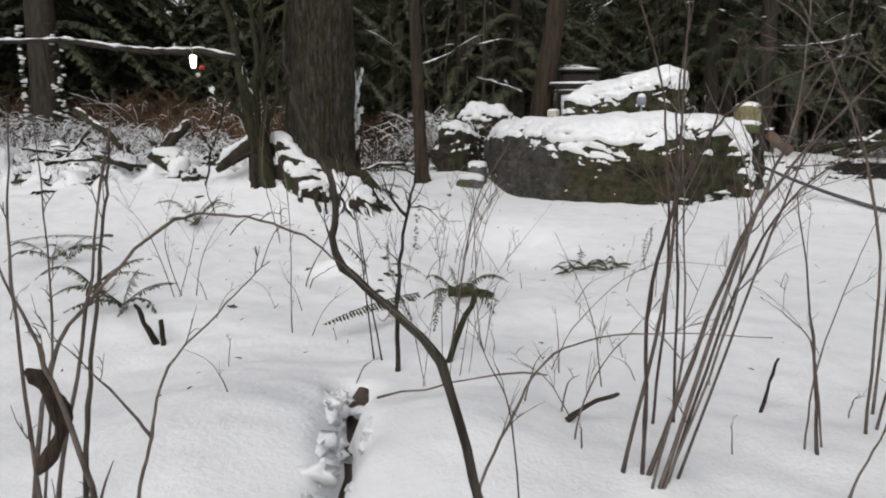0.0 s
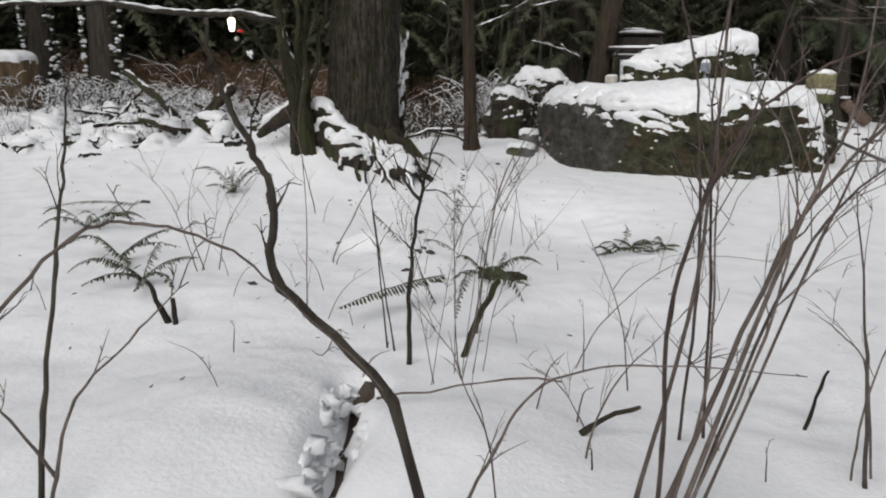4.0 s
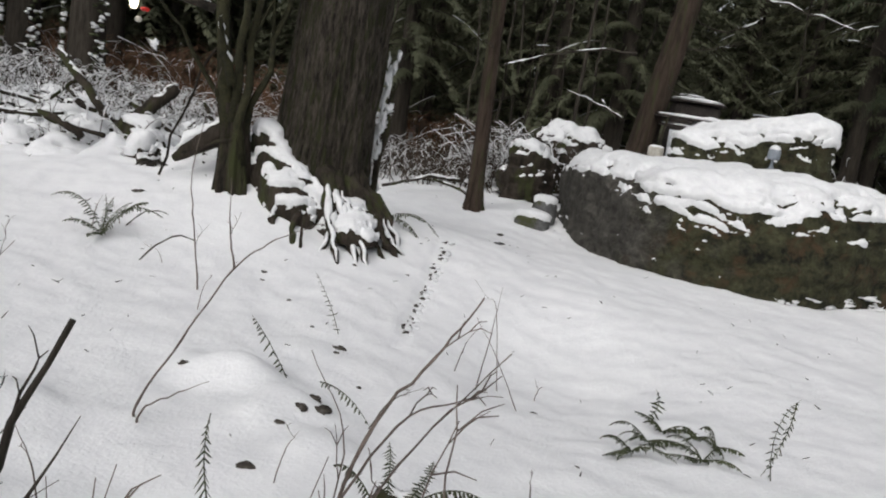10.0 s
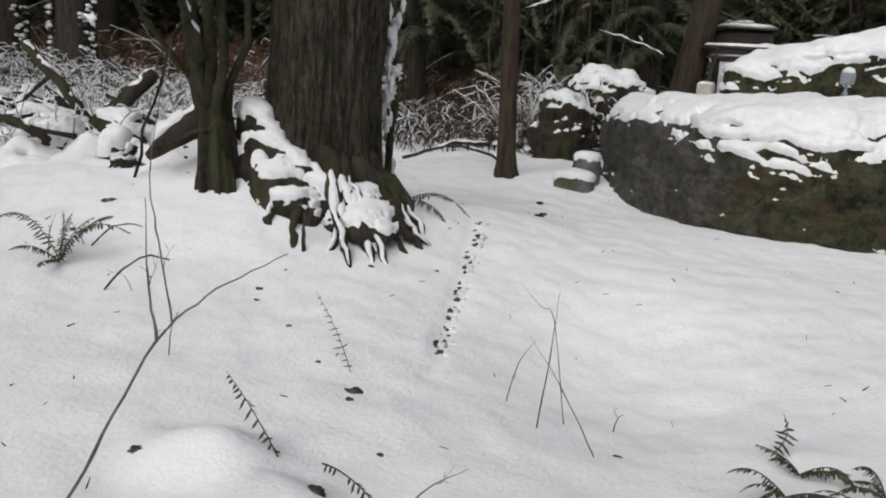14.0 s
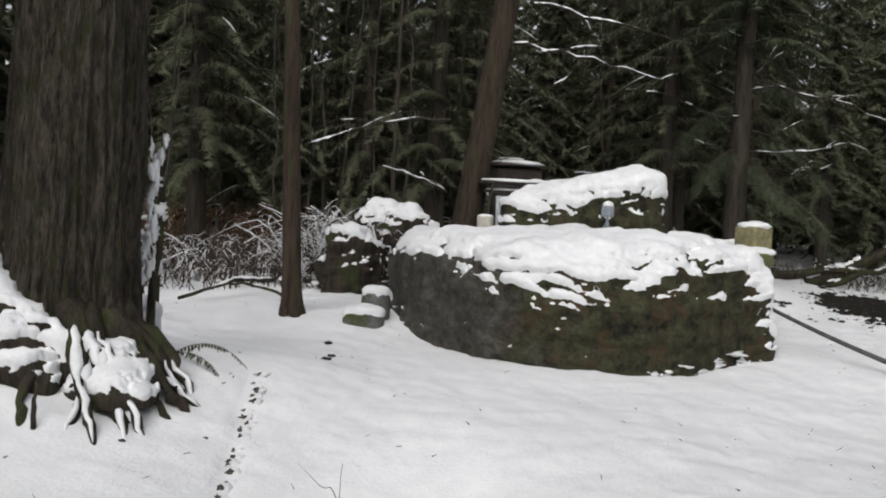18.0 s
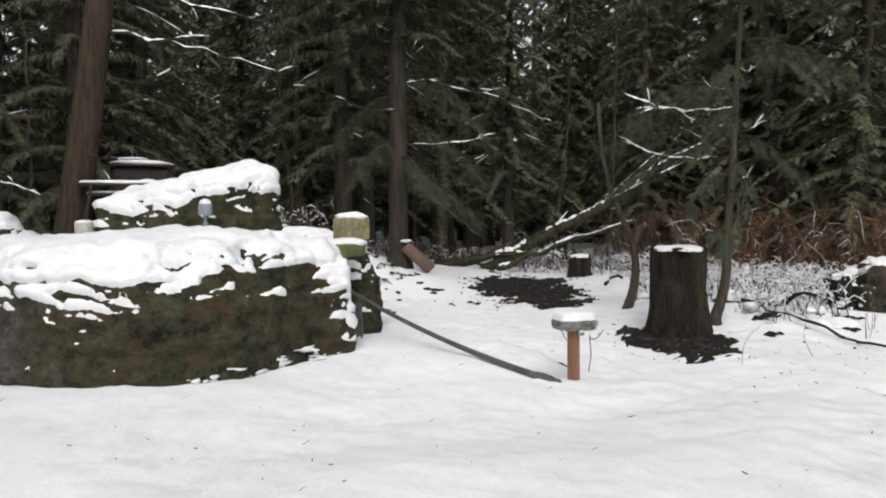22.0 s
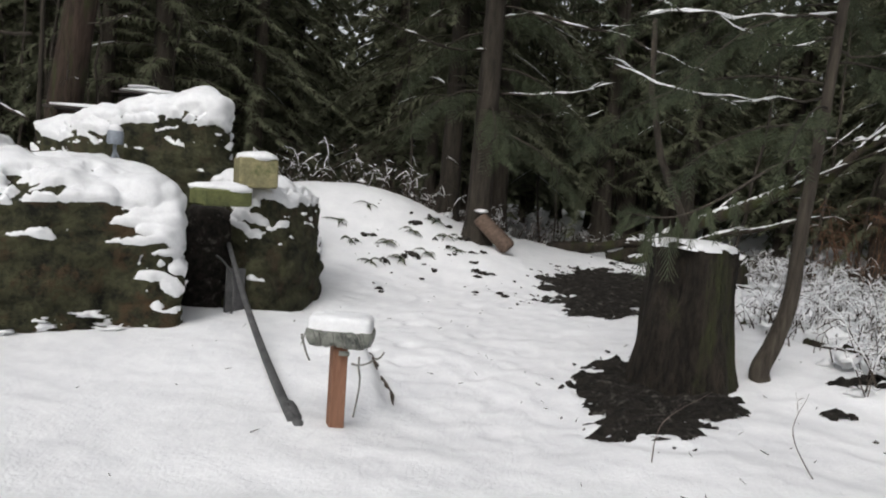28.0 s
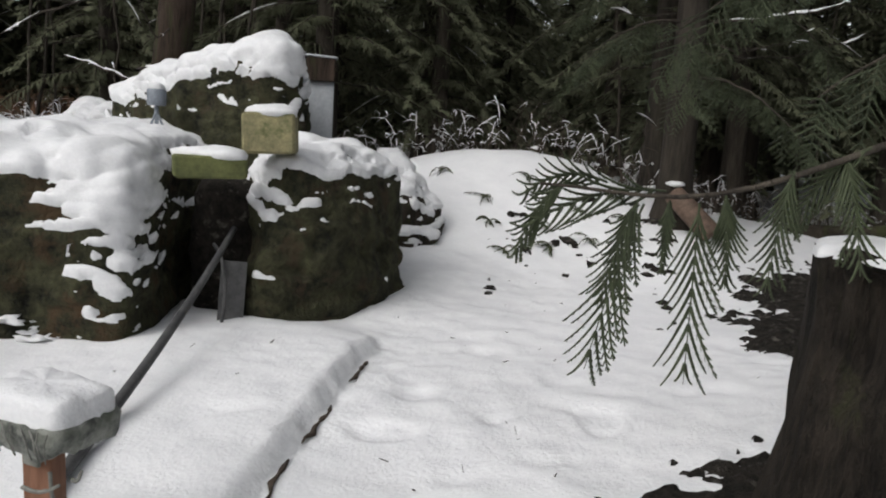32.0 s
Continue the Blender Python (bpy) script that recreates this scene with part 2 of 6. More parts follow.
class MB:
    """Collects vertices and faces for one mesh."""

    def __init__(self):
        self.v, self.f = [], []

    def add(self, v, f):
        o = len(self.v)
        self.v.extend(v)
        self.f.extend([tuple(i + o for i in q) for q in f])

    def tube(self, pts, radii, n=6, close=True):
        """A tapered tube along points."""
        pts = [Vector(p) for p in pts]
        o, m = len(self.v), len(pts)
        side = None
        for i, p in enumerate(pts):
            d = (pts[min(i + 1, m - 1)] - pts[max(i - 1, 0)]).normalized()
            if side is None:
                side = d.cross(Vector((0.3, 0.2, 1)) if abs(d.z) < 0.9 else Vector((1, 0.2, 0))).normalized()
            side = (side - d * side.dot(d)).normalized()
            up = d.cross(side)
            for j in range(n):
                a = j * math.tau / n
                self.v.append(tuple(p + (side * math.cos(a) + up * math.sin(a)) * radii[i]))
        for i in range(m - 1):
            for j in range(n):
                a, b = o + i * n + j, o + i * n + (j + 1) % n
                self.f.append((a, b, b + n, a + n))
        if close:
            self.f.append(tuple(o + j for j in reversed(range(n))))
            self.f.append(tuple(o + (m - 1) * n + j for j in range(n)))
        return self

    def blob(self, c, r, rng, n=6, m=4, rough=0.25):
        """A lumpy rounded clump with radii r."""
        c, o = Vector(c), len(self.v)
        off = Vector((rng.random() * 90, rng.random() * 90, 0))
        for i in range(m + 1):
            th = math.pi * i / m
            for j in range(n):
                a = math.tau * (j + 0.5 * (i % 2)) / n
                d = Vector((math.sin(th) * math.cos(a), math.sin(th) * math.sin(a), math.cos(th)))
                k = 1 + rough * noise.noise(d * 1.7 + off)
                self.v.append((c.x + d.x * r[0] * k, c.y + d.y * r[1] * k, c.z + d.z * r[2] * k))
        for i in range(m):
            for j in range(n):
                a, b = o + i * n + j, o + i * n + (j + 1) % n
                self.f.append((a, a + n, b + n, b))
        return self

    def box(self, c, s, m=None, bevel=0.08):
        """A box with chamfered upright edges and a slightly smaller top and bottom ring."""
        x, y, z = (k / 2 for k in s)
        e = min(x, y) * bevel * 2
        ring = [(x, -y + e), (x, y - e), (x - e, y), (-x + e, y), (-x, y - e), (-x, -y + e), (-x + e, -y), (x - e, -y)]
        v = []
        ez = min(e, z * 0.5)
        for zz, k in ((-z, 1 - e / max(x, y)), (-z + ez, 1), (z - ez, 1), (z, 1 - e / max(x, y))):
            v += [Vector((p[0] * k, p[1] * k, zz)) for p in ring]
        f = [tuple(reversed(range(8))), tuple(range(24, 32))]
        for i in range(3):
            f += [(i * 8 + j, i * 8 + (j + 1) % 8, i * 8 + 8 + (j + 1) % 8, i * 8 + 8 + j) for j in range(8)]
        m = Matrix.Translation(c) @ (m or Matrix())
        self.add([tuple(m @ p) for p in v], f)
        return self

    def mesh(self, name, material, smooth=True):
        me = bpy.data.meshes.new(name)
        me.from_pydata(self.v, [], self.f)
        me.materials.append(material)
        if smooth:
            me.polygons.foreach_set("use_smooth", [True] * len(me.polygons))
        me.update()
        return me


def part(name, mb, material, parent, label="", smooth=True, kind=""):
    me = mb if isinstance(mb, bpy.types.Mesh) else mb.mesh(name, material, smooth)
    ob = new(name, me)
    ob.parent = parent
    return tagged(ob, label, "", "", kind)


def thing(name, label, category, at=(0, 0, 0), group="", kind=""):
    ob = new(name)
    ob.location = at
    ob.empty_display_size = 0.1
    return tagged(ob, label, category, group, kind)


def solid(name, mb, material, label, category, group="", kind="", smooth=True):
    """A thing that is one mesh."""
    return tagged(new(name, mb.mesh(name, material, smooth)), label, category, group, kind)


def bend(a, b, bow=(0, 0, 0), n=8, wob=0.0, rng=None):
    """Points from a to b, bowed in the middle, with a wobble."""
    a, b, w = Vector(a), Vector(b), Vector(bow)
    out = []
    for i in range(n + 1):
        s = i / n
        p = a.lerp(b, s) + w * (4 * s * (1 - s))
        if wob and 0 < i < n:
            p += Vector((rng.uniform(-wob, wob), rng.uniform(-wob, wob), rng.uniform(-wob, wob)))
        out.append(p)
    return out


def curve(pts, n=5):
    """A smooth line through points."""
    p = [Vector(q) for q in pts]
    p = [p[0] * 2 - p[1], *p, p[-1] * 2 - p[-2]]
    out = []
    for i in range(1, len(p) - 2):
        for j in range(n):
            t = j / n
            out.append(0.5 * (2 * p[i] + (p[i + 1] - p[i - 1]) * t + (2 * p[i - 1] - 5 * p[i] + 4 * p[i + 1] - p[i + 2]) * t * t + (3 * p[i] - p[i - 1] - 3 * p[i + 1] + p[i + 2]) * t ** 3))
    return out + [p[-2]]


def taper(r0, r1, n, power=1.0):
    return [r0 + (r1 - r0) * (i / n) ** power for i in range(n + 1)]


def snow_on(pts, r, rng, gap=0.25):
    """Broken, lumpy snow along the upper side of a branch."""
    mb, run = MB(), []
    pts = [Vector(p) for p in pts]
    fine = []
    for i in range(len(pts) - 1):
        steps = max(1, int((pts[i + 1] - pts[i]).length / 0.055))
        fine += [(pts[i].lerp(pts[i + 1], j / steps), r[i] + (r[i + 1] - r[i]) * j / steps) for j in range(steps)]
    fine.append((pts[-1], r[-1]))

    def flush():
        if len(run) > 1:
            k = len(run)
            mb.tube([p + Vector((rng.uniform(-0.3, 0.3) * rr, rng.uniform(-0.3, 0.3) * rr, rr * rng.uniform(0.55, 0.95))) for p, rr in run],
                    [(rr * 0.6 + 0.004 + 0.012 * rng.random()) * (0.55 + 0.9 * abs(noise.noise(p * 7))) * min(1, 0.25 + 0.5 * min(i, k - 1 - i)) for i, (p, rr) in enumerate(run)], 6)
        run.clear()

    for p, rr in fine:
        if noise.noise(p * 2.3) * 0.8 + 0.35 * noise.noise(p * 6.1) + 0.5 < gap:
            flush()
        else:
            run.append((p, rr))
    flush()
    return mb


def smooth01(a, b, x):
    t = min(1, max(0, (x - a) / (b - a)))
    return t * t * (3 - 2 * t)


# ---- ground ----
CREVICES = ((9.95, 9.6, 9.1, 7.4, 0.16, 0.09), (-0.30, 8.25, -0.43, 11.1, 0.05, 0.03))
MOUNDS = (
    (-2.4, 10.85, 0.55, 0.6, 0.42), (-0.72, 6.55, 0.14, 0.18, 0.06), (-0.3, 6.35, 0.15, 0.25, 0.06),
    (-2.2, 10.6, 1.7, 1.3, 0.42), (-4.6, 12.6, 2.6, 1.8, 0.38), (0.5, 17.5, 2.0, 2.0, 0.22), (9.2, 23.0, 5.0, 3.0, 0.45),
    (7.3, 21.0, 1.6, 1.4, 0.3), (5.2, 21.6, 3.0, 2.4, 1.15), (12.5, 14.5, 2.4, 2.2, 0.26), (16.0, 15.0, 3.5, 3.0, 0.2), (3.6, 18.5, 2.6, 1.5, 0.5),
    (-0.95, 3.0, 0.55, 0.85, 0.20), (0.1, 2.9, 0.45, 0.8, 0.17), (-1.9, 2.4, 0.9, 0.9, 0.12), (0.85, 8.9, 0.9, 1.0, -0.2),
    (-1.0, 7.02, 0.26, 0.17, 0.15), (-0.62, 6.8, 0.16, 0.14, 0.1), (-1.75, 6.05, 0.3, 0.25, 0.10), (0.1, 4.3, 0.4, 0.3, 0.06), (1.75, 5.2, 0.5, 0.35, 0.05), (13.2, 18.5, 2.0, 1.2, 0.35),
    (-4.6, 9.9, 2.1, 2.4, 0.26), (-0.6, 11.6, 0.9, 0.9, 0.2), (0.9, 8.2, 1.2, 1.5, -0.15), (-9.5, 17.0, 5.0, 4.5, 0.55), (-6.3, 13.2, 2.4, 2.4, 0.2), (-1.9, 5.4, 0.9, 0.8, 0.07), (9.1, 19.6, 1.2, 1.2, 0.12), (-0.4, 15.1, 1.6, 1.0, 0.22),
)


def ground(x, y):
    """Height of the snow."""
    z = 0.0
    for cx, cy, sx, sy, h in MOUNDS:
        d = ((x - cx) / sx) ** 2 + ((y - cy) / sy) ** 2
        if d < 9:
            z += h * math.exp(-d)
    z += 0.5 * smooth01(20, 45, y) + 0.35 * smooth01(-4, -14, x) * smooth01(4, 12, y)
    edge = 7.28 + 0.25 * (14.3 - y) - x + 0.05 * noise.noise(Vector((x * 3, y * 3, 7))) + 0.03 * noise.noise(Vector((x * 9, y * 9, 3)))
    z += 0.12 * smooth01(-0.03, 0.05, edge) * smooth01(11.7, 12.6, y) * smooth01(15.2, 14.4, y) * smooth01(2.2, 0.5, edge)
    z -= 0.08 * smooth01(9, 10.5, y) * smooth01(14, 12, y) * smooth01(2, 5, x) * smooth01(10, 9, x)
    if 1.4 < y < 4.0 and -0.9 < x < 0.1:
        # the crevice along the buried log
        c = -0.43 + 0.03 * math.sin(y * 5)
        z -= 0.24 * math.exp(-((x - c) / (0.07 + 0.02 * math.sin(y * 9))) ** 2) * smooth01(3.85, 3.6, y) * smooth01(1.4, 1.8, y)
    for ax, ay, bx, by, cw, ch in CREVICES:
        if min(ax, bx) - 0.4 < x < max(ax, bx) + 0.4 and min(ay, by) - 0.4 < y < max(ay, by) + 0.4:
            s = min(1, max(0, ((x - ax) * (bx - ax) + (y - ay) * (by - ay)) / ((bx - ax) ** 2 + (by - ay) ** 2)))
            d = math.hypot(x - ax - s * (bx - ax), y - ay - s * (by - ay)) + 0.04 * noise.noise(Vector((x * 9, y * 9, 5)))
            z -= ch * math.exp(-(d / cw) ** 2)
    p = Vector((x, y, 0))
    z += 0.07 * noise.noise(p * 0.45) + 0.032 * noise.noise(p * 1.3) + 0.012 * noise.noise(p * 3.1)
    rough = 0.3 + 0.35 * smooth01(3.5, 1.5, x) + smooth01(-2, -4, x) * smooth01(9, 11, y) + smooth01(10.5, 12, x) + 0.4 * smooth01(6.5, 8, x) * smooth01(12, 10.5, x)
    z += 0.025 * rough * noise.noise(p * 4.1) + 0.008 * noise.noise(p * 9)
    heap = smooth01(-2.8, -3.8, x) * smooth01(10.6, 11.6, y)
    if heap > 0:
        z += heap * (0.24 * abs(noise.noise(p * 1.7)) + 0.16 * noise.noise(p * 3.3))
    z -= 0.03 * smooth01(0.25, 0.5, noise.noise(p * 2.6 + Vector((5, 0, 0)))) * smooth01(6.8, 7.4, x) * smooth01(10.5, 9.8, x) * smooth01(10, 12, y) * smooth01(19, 17, y)
    return z


def axis(a, b, step, far):
    xs = list(np.arange(a, b, step))
    s, x, y = step, a, b
    while x > -far:
        s *= 1.22
        x -= s
        xs.insert(0, x)
    s = step
    while y < far:
        xs.append(y)
        s *= 1.22
        y += s
    return xs


gx, gy = axis(-6.0, 13.5, 0.042, 160), axis(0.8, 18.0, 0.042, 160)
gm = MB()
gm.v = [(x, y, ground(x, y)) for y in gy for x in gx]
w = len(gx)
gm.f = [(j * w + i, j * w + i + 1, (j + 1) * w + i + 1, (j + 1) * w + i) for j in range(len(gy) - 1) for i in range(w - 1)]
solid("ground", gm, SNOW, "uneven forest floor under fresh white snow", "ground", kind="structure")


# ---- boulders ----
def footprint(corners, rounds=3):
    """A closed outline with its corners cut round."""
    p = [Vector((*c, 0)) for c in corners]
    for _ in range(rounds):
        p = [q for i in range(len(p)) for q in (p[i].lerp(p[(i + 1) % len(p)], 0.22), p[i].lerp(p[(i + 1) % len(p)], 0.78))]
    return p


def boulder(name, label, corners, low, high, slope=(0, 0), boxy=3.4, lump=0.12, seed=0, snow_line=0.42, snow_deep=0.10, material=None, cols=400, rows=150, lean=0.0, group="boulders", bias=None, category="boulder", top_part="stone", steep=0.4, fine=1.0):
    """A rock on an outline, with a snow cover that fills its level and upper faces in ragged tongues."""
    outline = footprint(corners)
    c = sum(outline, Vector()) / len(outline)
    ang = sorted(((math.atan2(q.y - c.y, q.x - c.x), (q - c).length) for q in outline))
    aa, rr = [a for a, _ in ang], [r for _, r in ang]
    radius = lambda a: float(np.interp(a, [aa[-1] - math.tau, *aa, aa[0] + math.tau], [rr[-1], *rr, rr[0]]))
    off = Vector((seed * 7.3, seed * 3.1, 0))
    grid = []
    for i in range(rows + 1):
        ph = (1 - (1 - i / rows) ** max(1, boxy / 2)) * math.pi / 2
        kr, kz = math.sin(ph) ** (2 / boxy), math.cos(ph) ** (2 / boxy)
        if i == rows:
            kz = -0.15
        row = []
        for j in range(cols):
            a = -math.pi + math.tau * j / cols
            r = radius(a) * kr
            x, y = c.x + r * math.cos(a), c.y + r * math.sin(a)
            top = high + slope[0] * (x - c.x) + slope[1] * (y - c.y)
            z = low + (top - low) * kz
            x, y = x - lean * (1 - kz) * 0.3 * math.cos(a), y - lean * (1 - kz) * 0.3 * math.sin(a)
            p = Vector((x, y, z))
            d = noise.noise(p * 0.9 + off) * lump + noise.noise(p * 2.3 + off) * lump * 0.8 + noise.noise(p * 6 + off) * lump * 0.3 + noise.noise(p * 15 + off) * lump * 0.06
            d += lump * 0.55 * noise.noise(Vector((p.x * 1.3, p.y * 1.3, p.z * 4.5)) + off) + lump * 0.3 * noise.noise(Vector((p.x * 4, p.y * 4, p.z * 11)) + off) - lump * 0.5 * max(0, 0.3 - abs(noise.noise(p * 1.9 + off * 2)))
            out = Vector((math.cos(a) * kr, math.sin(a) * kr, kz)).normalized()
            row.append(p + out * d)
        grid.append(row)
    # the snow lies where the face is flat enough, with tongues that follow the noise
    rock, snow = MB(), MB()
    for i in range(rows + 1):
        for j in range(cols):
            p = grid[i][j]
            du = grid[i][(j + 1) % cols] - grid[i][j - 1]
            dv = grid[min(i + 1, rows)][j] - grid[max(i - 1, 0)][j]
            nrm = dv.cross(du)
            nrm = nrm.normalized() if nrm.length > 1e-9 else Vector((0, 0, 1))
            if nrm.z < -0.2 and i < rows * 0.6:
                nrm = -nrm
            up = nrm.z + 0.36 * noise.noise(p * 2.1 + off) + 0.36 * noise.noise(Vector((p.x * 4.0, p.y * 4.0, p.z * 6.5)) + off * 2) + fine * (0.24 * noise.noise(p * 7 + off) + 0.2 * noise.noise(p * 13) + 0.13 * noise.noise(p * 27)) + fine * 0.32 * noise.noise(Vector((p.x * 2.4, p.y * 2.4, p.z * 9.0)) + off * 5) + steep * (p.z - low - 0.6 * (high - low))
            base = 0.30 * smooth01(low + 0.32, low + 0.02, p.z) * noise.noise(p * 3 + off * 3)
            h = smooth01(snow_line, snow_line + 0.32, up + base + (bias(p) if bias else 0))
            rock.v.append(tuple(p))
            thick = -0.02 if h <= 0 else 0.006 + snow_deep * h
            snow.v.append(tuple(p + (nrm * 0.5 + Vector((0, 0, 0.5))) * thick))
    for i in range(rows):
        for j in range(cols):
            a, b = i * cols + j, i * cols + (j + 1) % cols
            rock.f.append((a, a + cols, b + cols, b))
            snow.f.append((a, a + cols, b + cols, b))
    # keep only the snow faces that stand out of the rock somewhere
    lifted = [(Vector(s) - Vector(r)).z > 0 for s, r in zip(snow.v, rock.v)]
    snow.f = [q for q in snow.f if any(lifted[k] for k in q)]
    t = thing(name, label, category, group=group)
    for b in (rock, snow):
        b.v = [tuple(Vector(q)) for q in b.v]
    part(top_part, rock, material or ROCK, t)
    part("snow_cover", snow, SNOW_BIT, t, "ragged white snow cover", kind="stuff")
    return t


def snow_edge(xs, zs, k=1.25, low=-0.55):
    """The height to which the snow reaches down a face, along x."""
    return lambda p: max(low, 0.16 + k * (p.z - float(np.interp(p.x, xs, zs))))


def main_edge(p):
    return snow_edge((1.0, 1.8, 2.1, 2.4, 2.9, 3.3, 3.8, 4.5, 5.0, 5.22, 5.4, 5.58, 5.75), (1.35, 1.22, 1.0, 0.86, 0.86, 1.12, 1.25, 1.34, 1.3, 1.05, 0.62, 0.28, 0.05))(p)


main = boulder("boulder", "long mossy boulder under a ragged snow cover",
        [(0.95, 16.6), (0.88, 15.4), (1.36, 14.2), (1.95, 13.2), (2.8, 12.65), (3.9, 12.65), (4.95, 13.3), (5.68, 13.62), (5.6, 14.0), (5.1, 14.9), (4.7, 16.2), (3.0, 17.6), (1.7, 17.4)],
        -0.15, 1.42, (0.045, 0.02), 6.5, 0.11, 1, material=ROCK_MAIN, snow_line=0.5, bias=main_edge, steep=0.0, snow_deep=0.07, fine=1.3, cols=520, rows=170)
bs, bsr = MB(), random.Random(17)
for k in range(60):
    s = bsr.random()
    x = 3.6 + 2.0 * s
    y = float(np.interp(x, (3.6, 3.9, 4.95, 5.6), (12.72, 12.74, 13.32, 13.62))) + bsr.uniform(-0.06, 0.03)
    g = 0.02 + 0.06 * bsr.random() ** 2
    bs.blob((x, y, ground(x, y) + bsr.uniform(0.0, 0.16) * smooth01(3.6, 4.4, x)), (g * bsr.uniform(1, 2.4), g, g * 0.4), bsr, 10, 6, 1.2)
part("base_snow", bs, SNOW_BIT, main, "broken snow along the boulder's foot", kind="stuff")
boulder("boulder", "mossy boulder beside a dark gap, partly under snow",
        [(6.0, 14.62), (6.35, 14.72), (6.62, 15.3), (6.68, 16.4), (6.2, 17.0), (5.5, 16.9), (5.0, 16.3), (5.3, 15.45)],
        -0.15, 1.46, (-0.05, 0.05), 3.3, 0.12, 2, cols=260, rows=130, snow_deep=0.06, snow_line=0.5, bias=snow_edge((5.6, 5.95, 6.2, 6.5, 6.7), (1.3, 0.95, 1.3, 1.3, 1.0)), steep=0.0, fine=0.8)
boulder("boulder", "upper mossy boulder with a thick snow cap",
        [(2.55, 16.5), (3.3, 16.0), (4.95, 15.95), (5.4, 16.25), (4.95, 17.2), (4.1, 17.8), (3.0, 17.8)],
        0.9, 2.30, (0.2, 0.06), 4.6, 0.13, 3, cols=280, rows=130, snow_deep=0.09, snow_line=0.54, bias=snow_edge((2.6, 3.3, 3.8, 4.3, 4.7, 5.0, 5.4), (1.62, 1.72, 1.9, 2.1, 2.08, 1.88, 1.8)), steep=0.0, fine=1.0)
# added filler block; its dark soil colour stands in for the gap's deep shade
boulder("stone", "dark filler rock standing in for shade at the gap's back", [(5.3, 14.75), (5.62, 14.8), (5.85, 15.05), (5.6, 15.4), (5.1, 15.2)], -0.15, 1.1, (0, 0), 5, 0.06, 8, cols=60, rows=40, snow_line=3.0, group="boulders", material=SOIL)
for cx, cy, r, h, s in ((0.52, 14.72, 0.34, 0.15, 4), (0.66, 15.0, 0.27, 0.36, 5)):
    boulder("stone", "flat grey stone with snow beside the boulder", [(cx - r, cy - r * 0.5), (cx + r * 0.6, cy - r * 0.6), (cx + r, cy + r * 0.2), (cx, cy + r * 0.7)],
            ground(cx, cy) - 0.05, ground(cx, cy) + h, (0, 0), 4, 0.03, s, cols=40, rows=22, material=ROCK_BARE, snow_deep=0.06, group="flat stones")
boulder("stone", "low snowy stone behind the boulders", [(0.9, 18.3), (1.9, 18.2), (2.0, 18.9), (1.0, 19.0)], 0.5, 1.45, (0, 0), 3, 0.1, 7, cols=50, rows=30, snow_line=0.2, group="flat stones")


# ---- trees ----
def trunk_mesh(r, h, seed, flare=0.0, roots=0, lean=(0, 0), n=18, rings=26, knob=0.06, top=0.6, ridge=0.0):
    """A tapered trunk with furrowed sides and a flared foot."""
    mb, o = MB(), Vector((seed * 5.7, 0, 0))
    for i in range(rings + 1):
        s = (i / rings) ** 1.7
        z = h * s - 0.3 * (1 - s) ** 8
        rz = r * (1 - (1 - top) * s)
        for j in range(n):
            a = math.tau * j / n
            fl = flare * math.exp(-max(z, 0) / (r * 1.1)) * (1 + (0.6 * math.cos(roots * a + seed) if roots else 0))
            k = rz * (1 + fl + knob * noise.noise(Vector((math.cos(a) * 2, math.sin(a) * 2, z * 0.8)) + o) + knob * 0.6 * noise.noise(Vector((math.cos(a) * 6, math.sin(a) * 6, z * 0.5)) + o))
            if ridge:
                k -= rz * ridge * (1 - min(1, 3 * abs(noise.noise(Vector((math.cos(a) * 9, math.sin(a) * 9, z * 0.9)) + o))))
            mb.v.append((k * math.cos(a) + lean[0] * z, k * math.sin(a) + lean[1] * z, z))
    for i in range(rings):
        for j in range(n):
            a, b = i * n + j, i * n + (j + 1) % n
            mb.f.append((a, b, b + n, a + n))
    mb.f.append(tuple(rings * n + j for j in range(n)))
    return mb


def spray(mb, p, d, length, width, rng):
    """A flat pointed spray of leaves, folded along its rib."""
    d = d.normalized()
    s = d.cross(Vector((0, 0, 1)))
    s = s.normalized() if s.length > 0.05 else Vector((1, 0, 0))
    u = s.cross(d)
    m = p + d * length * 0.45
    o = len(mb.v)
    dip = width * rng.uniform(0.1, 0.4)
    mb.v += [tuple(p), tuple(m + s * width - u * dip), tuple(p + d * length), tuple(m - s * width - u * dip)]
    mb.f += [(o, o + 1, o + 2), (o, o + 2, o + 3)]


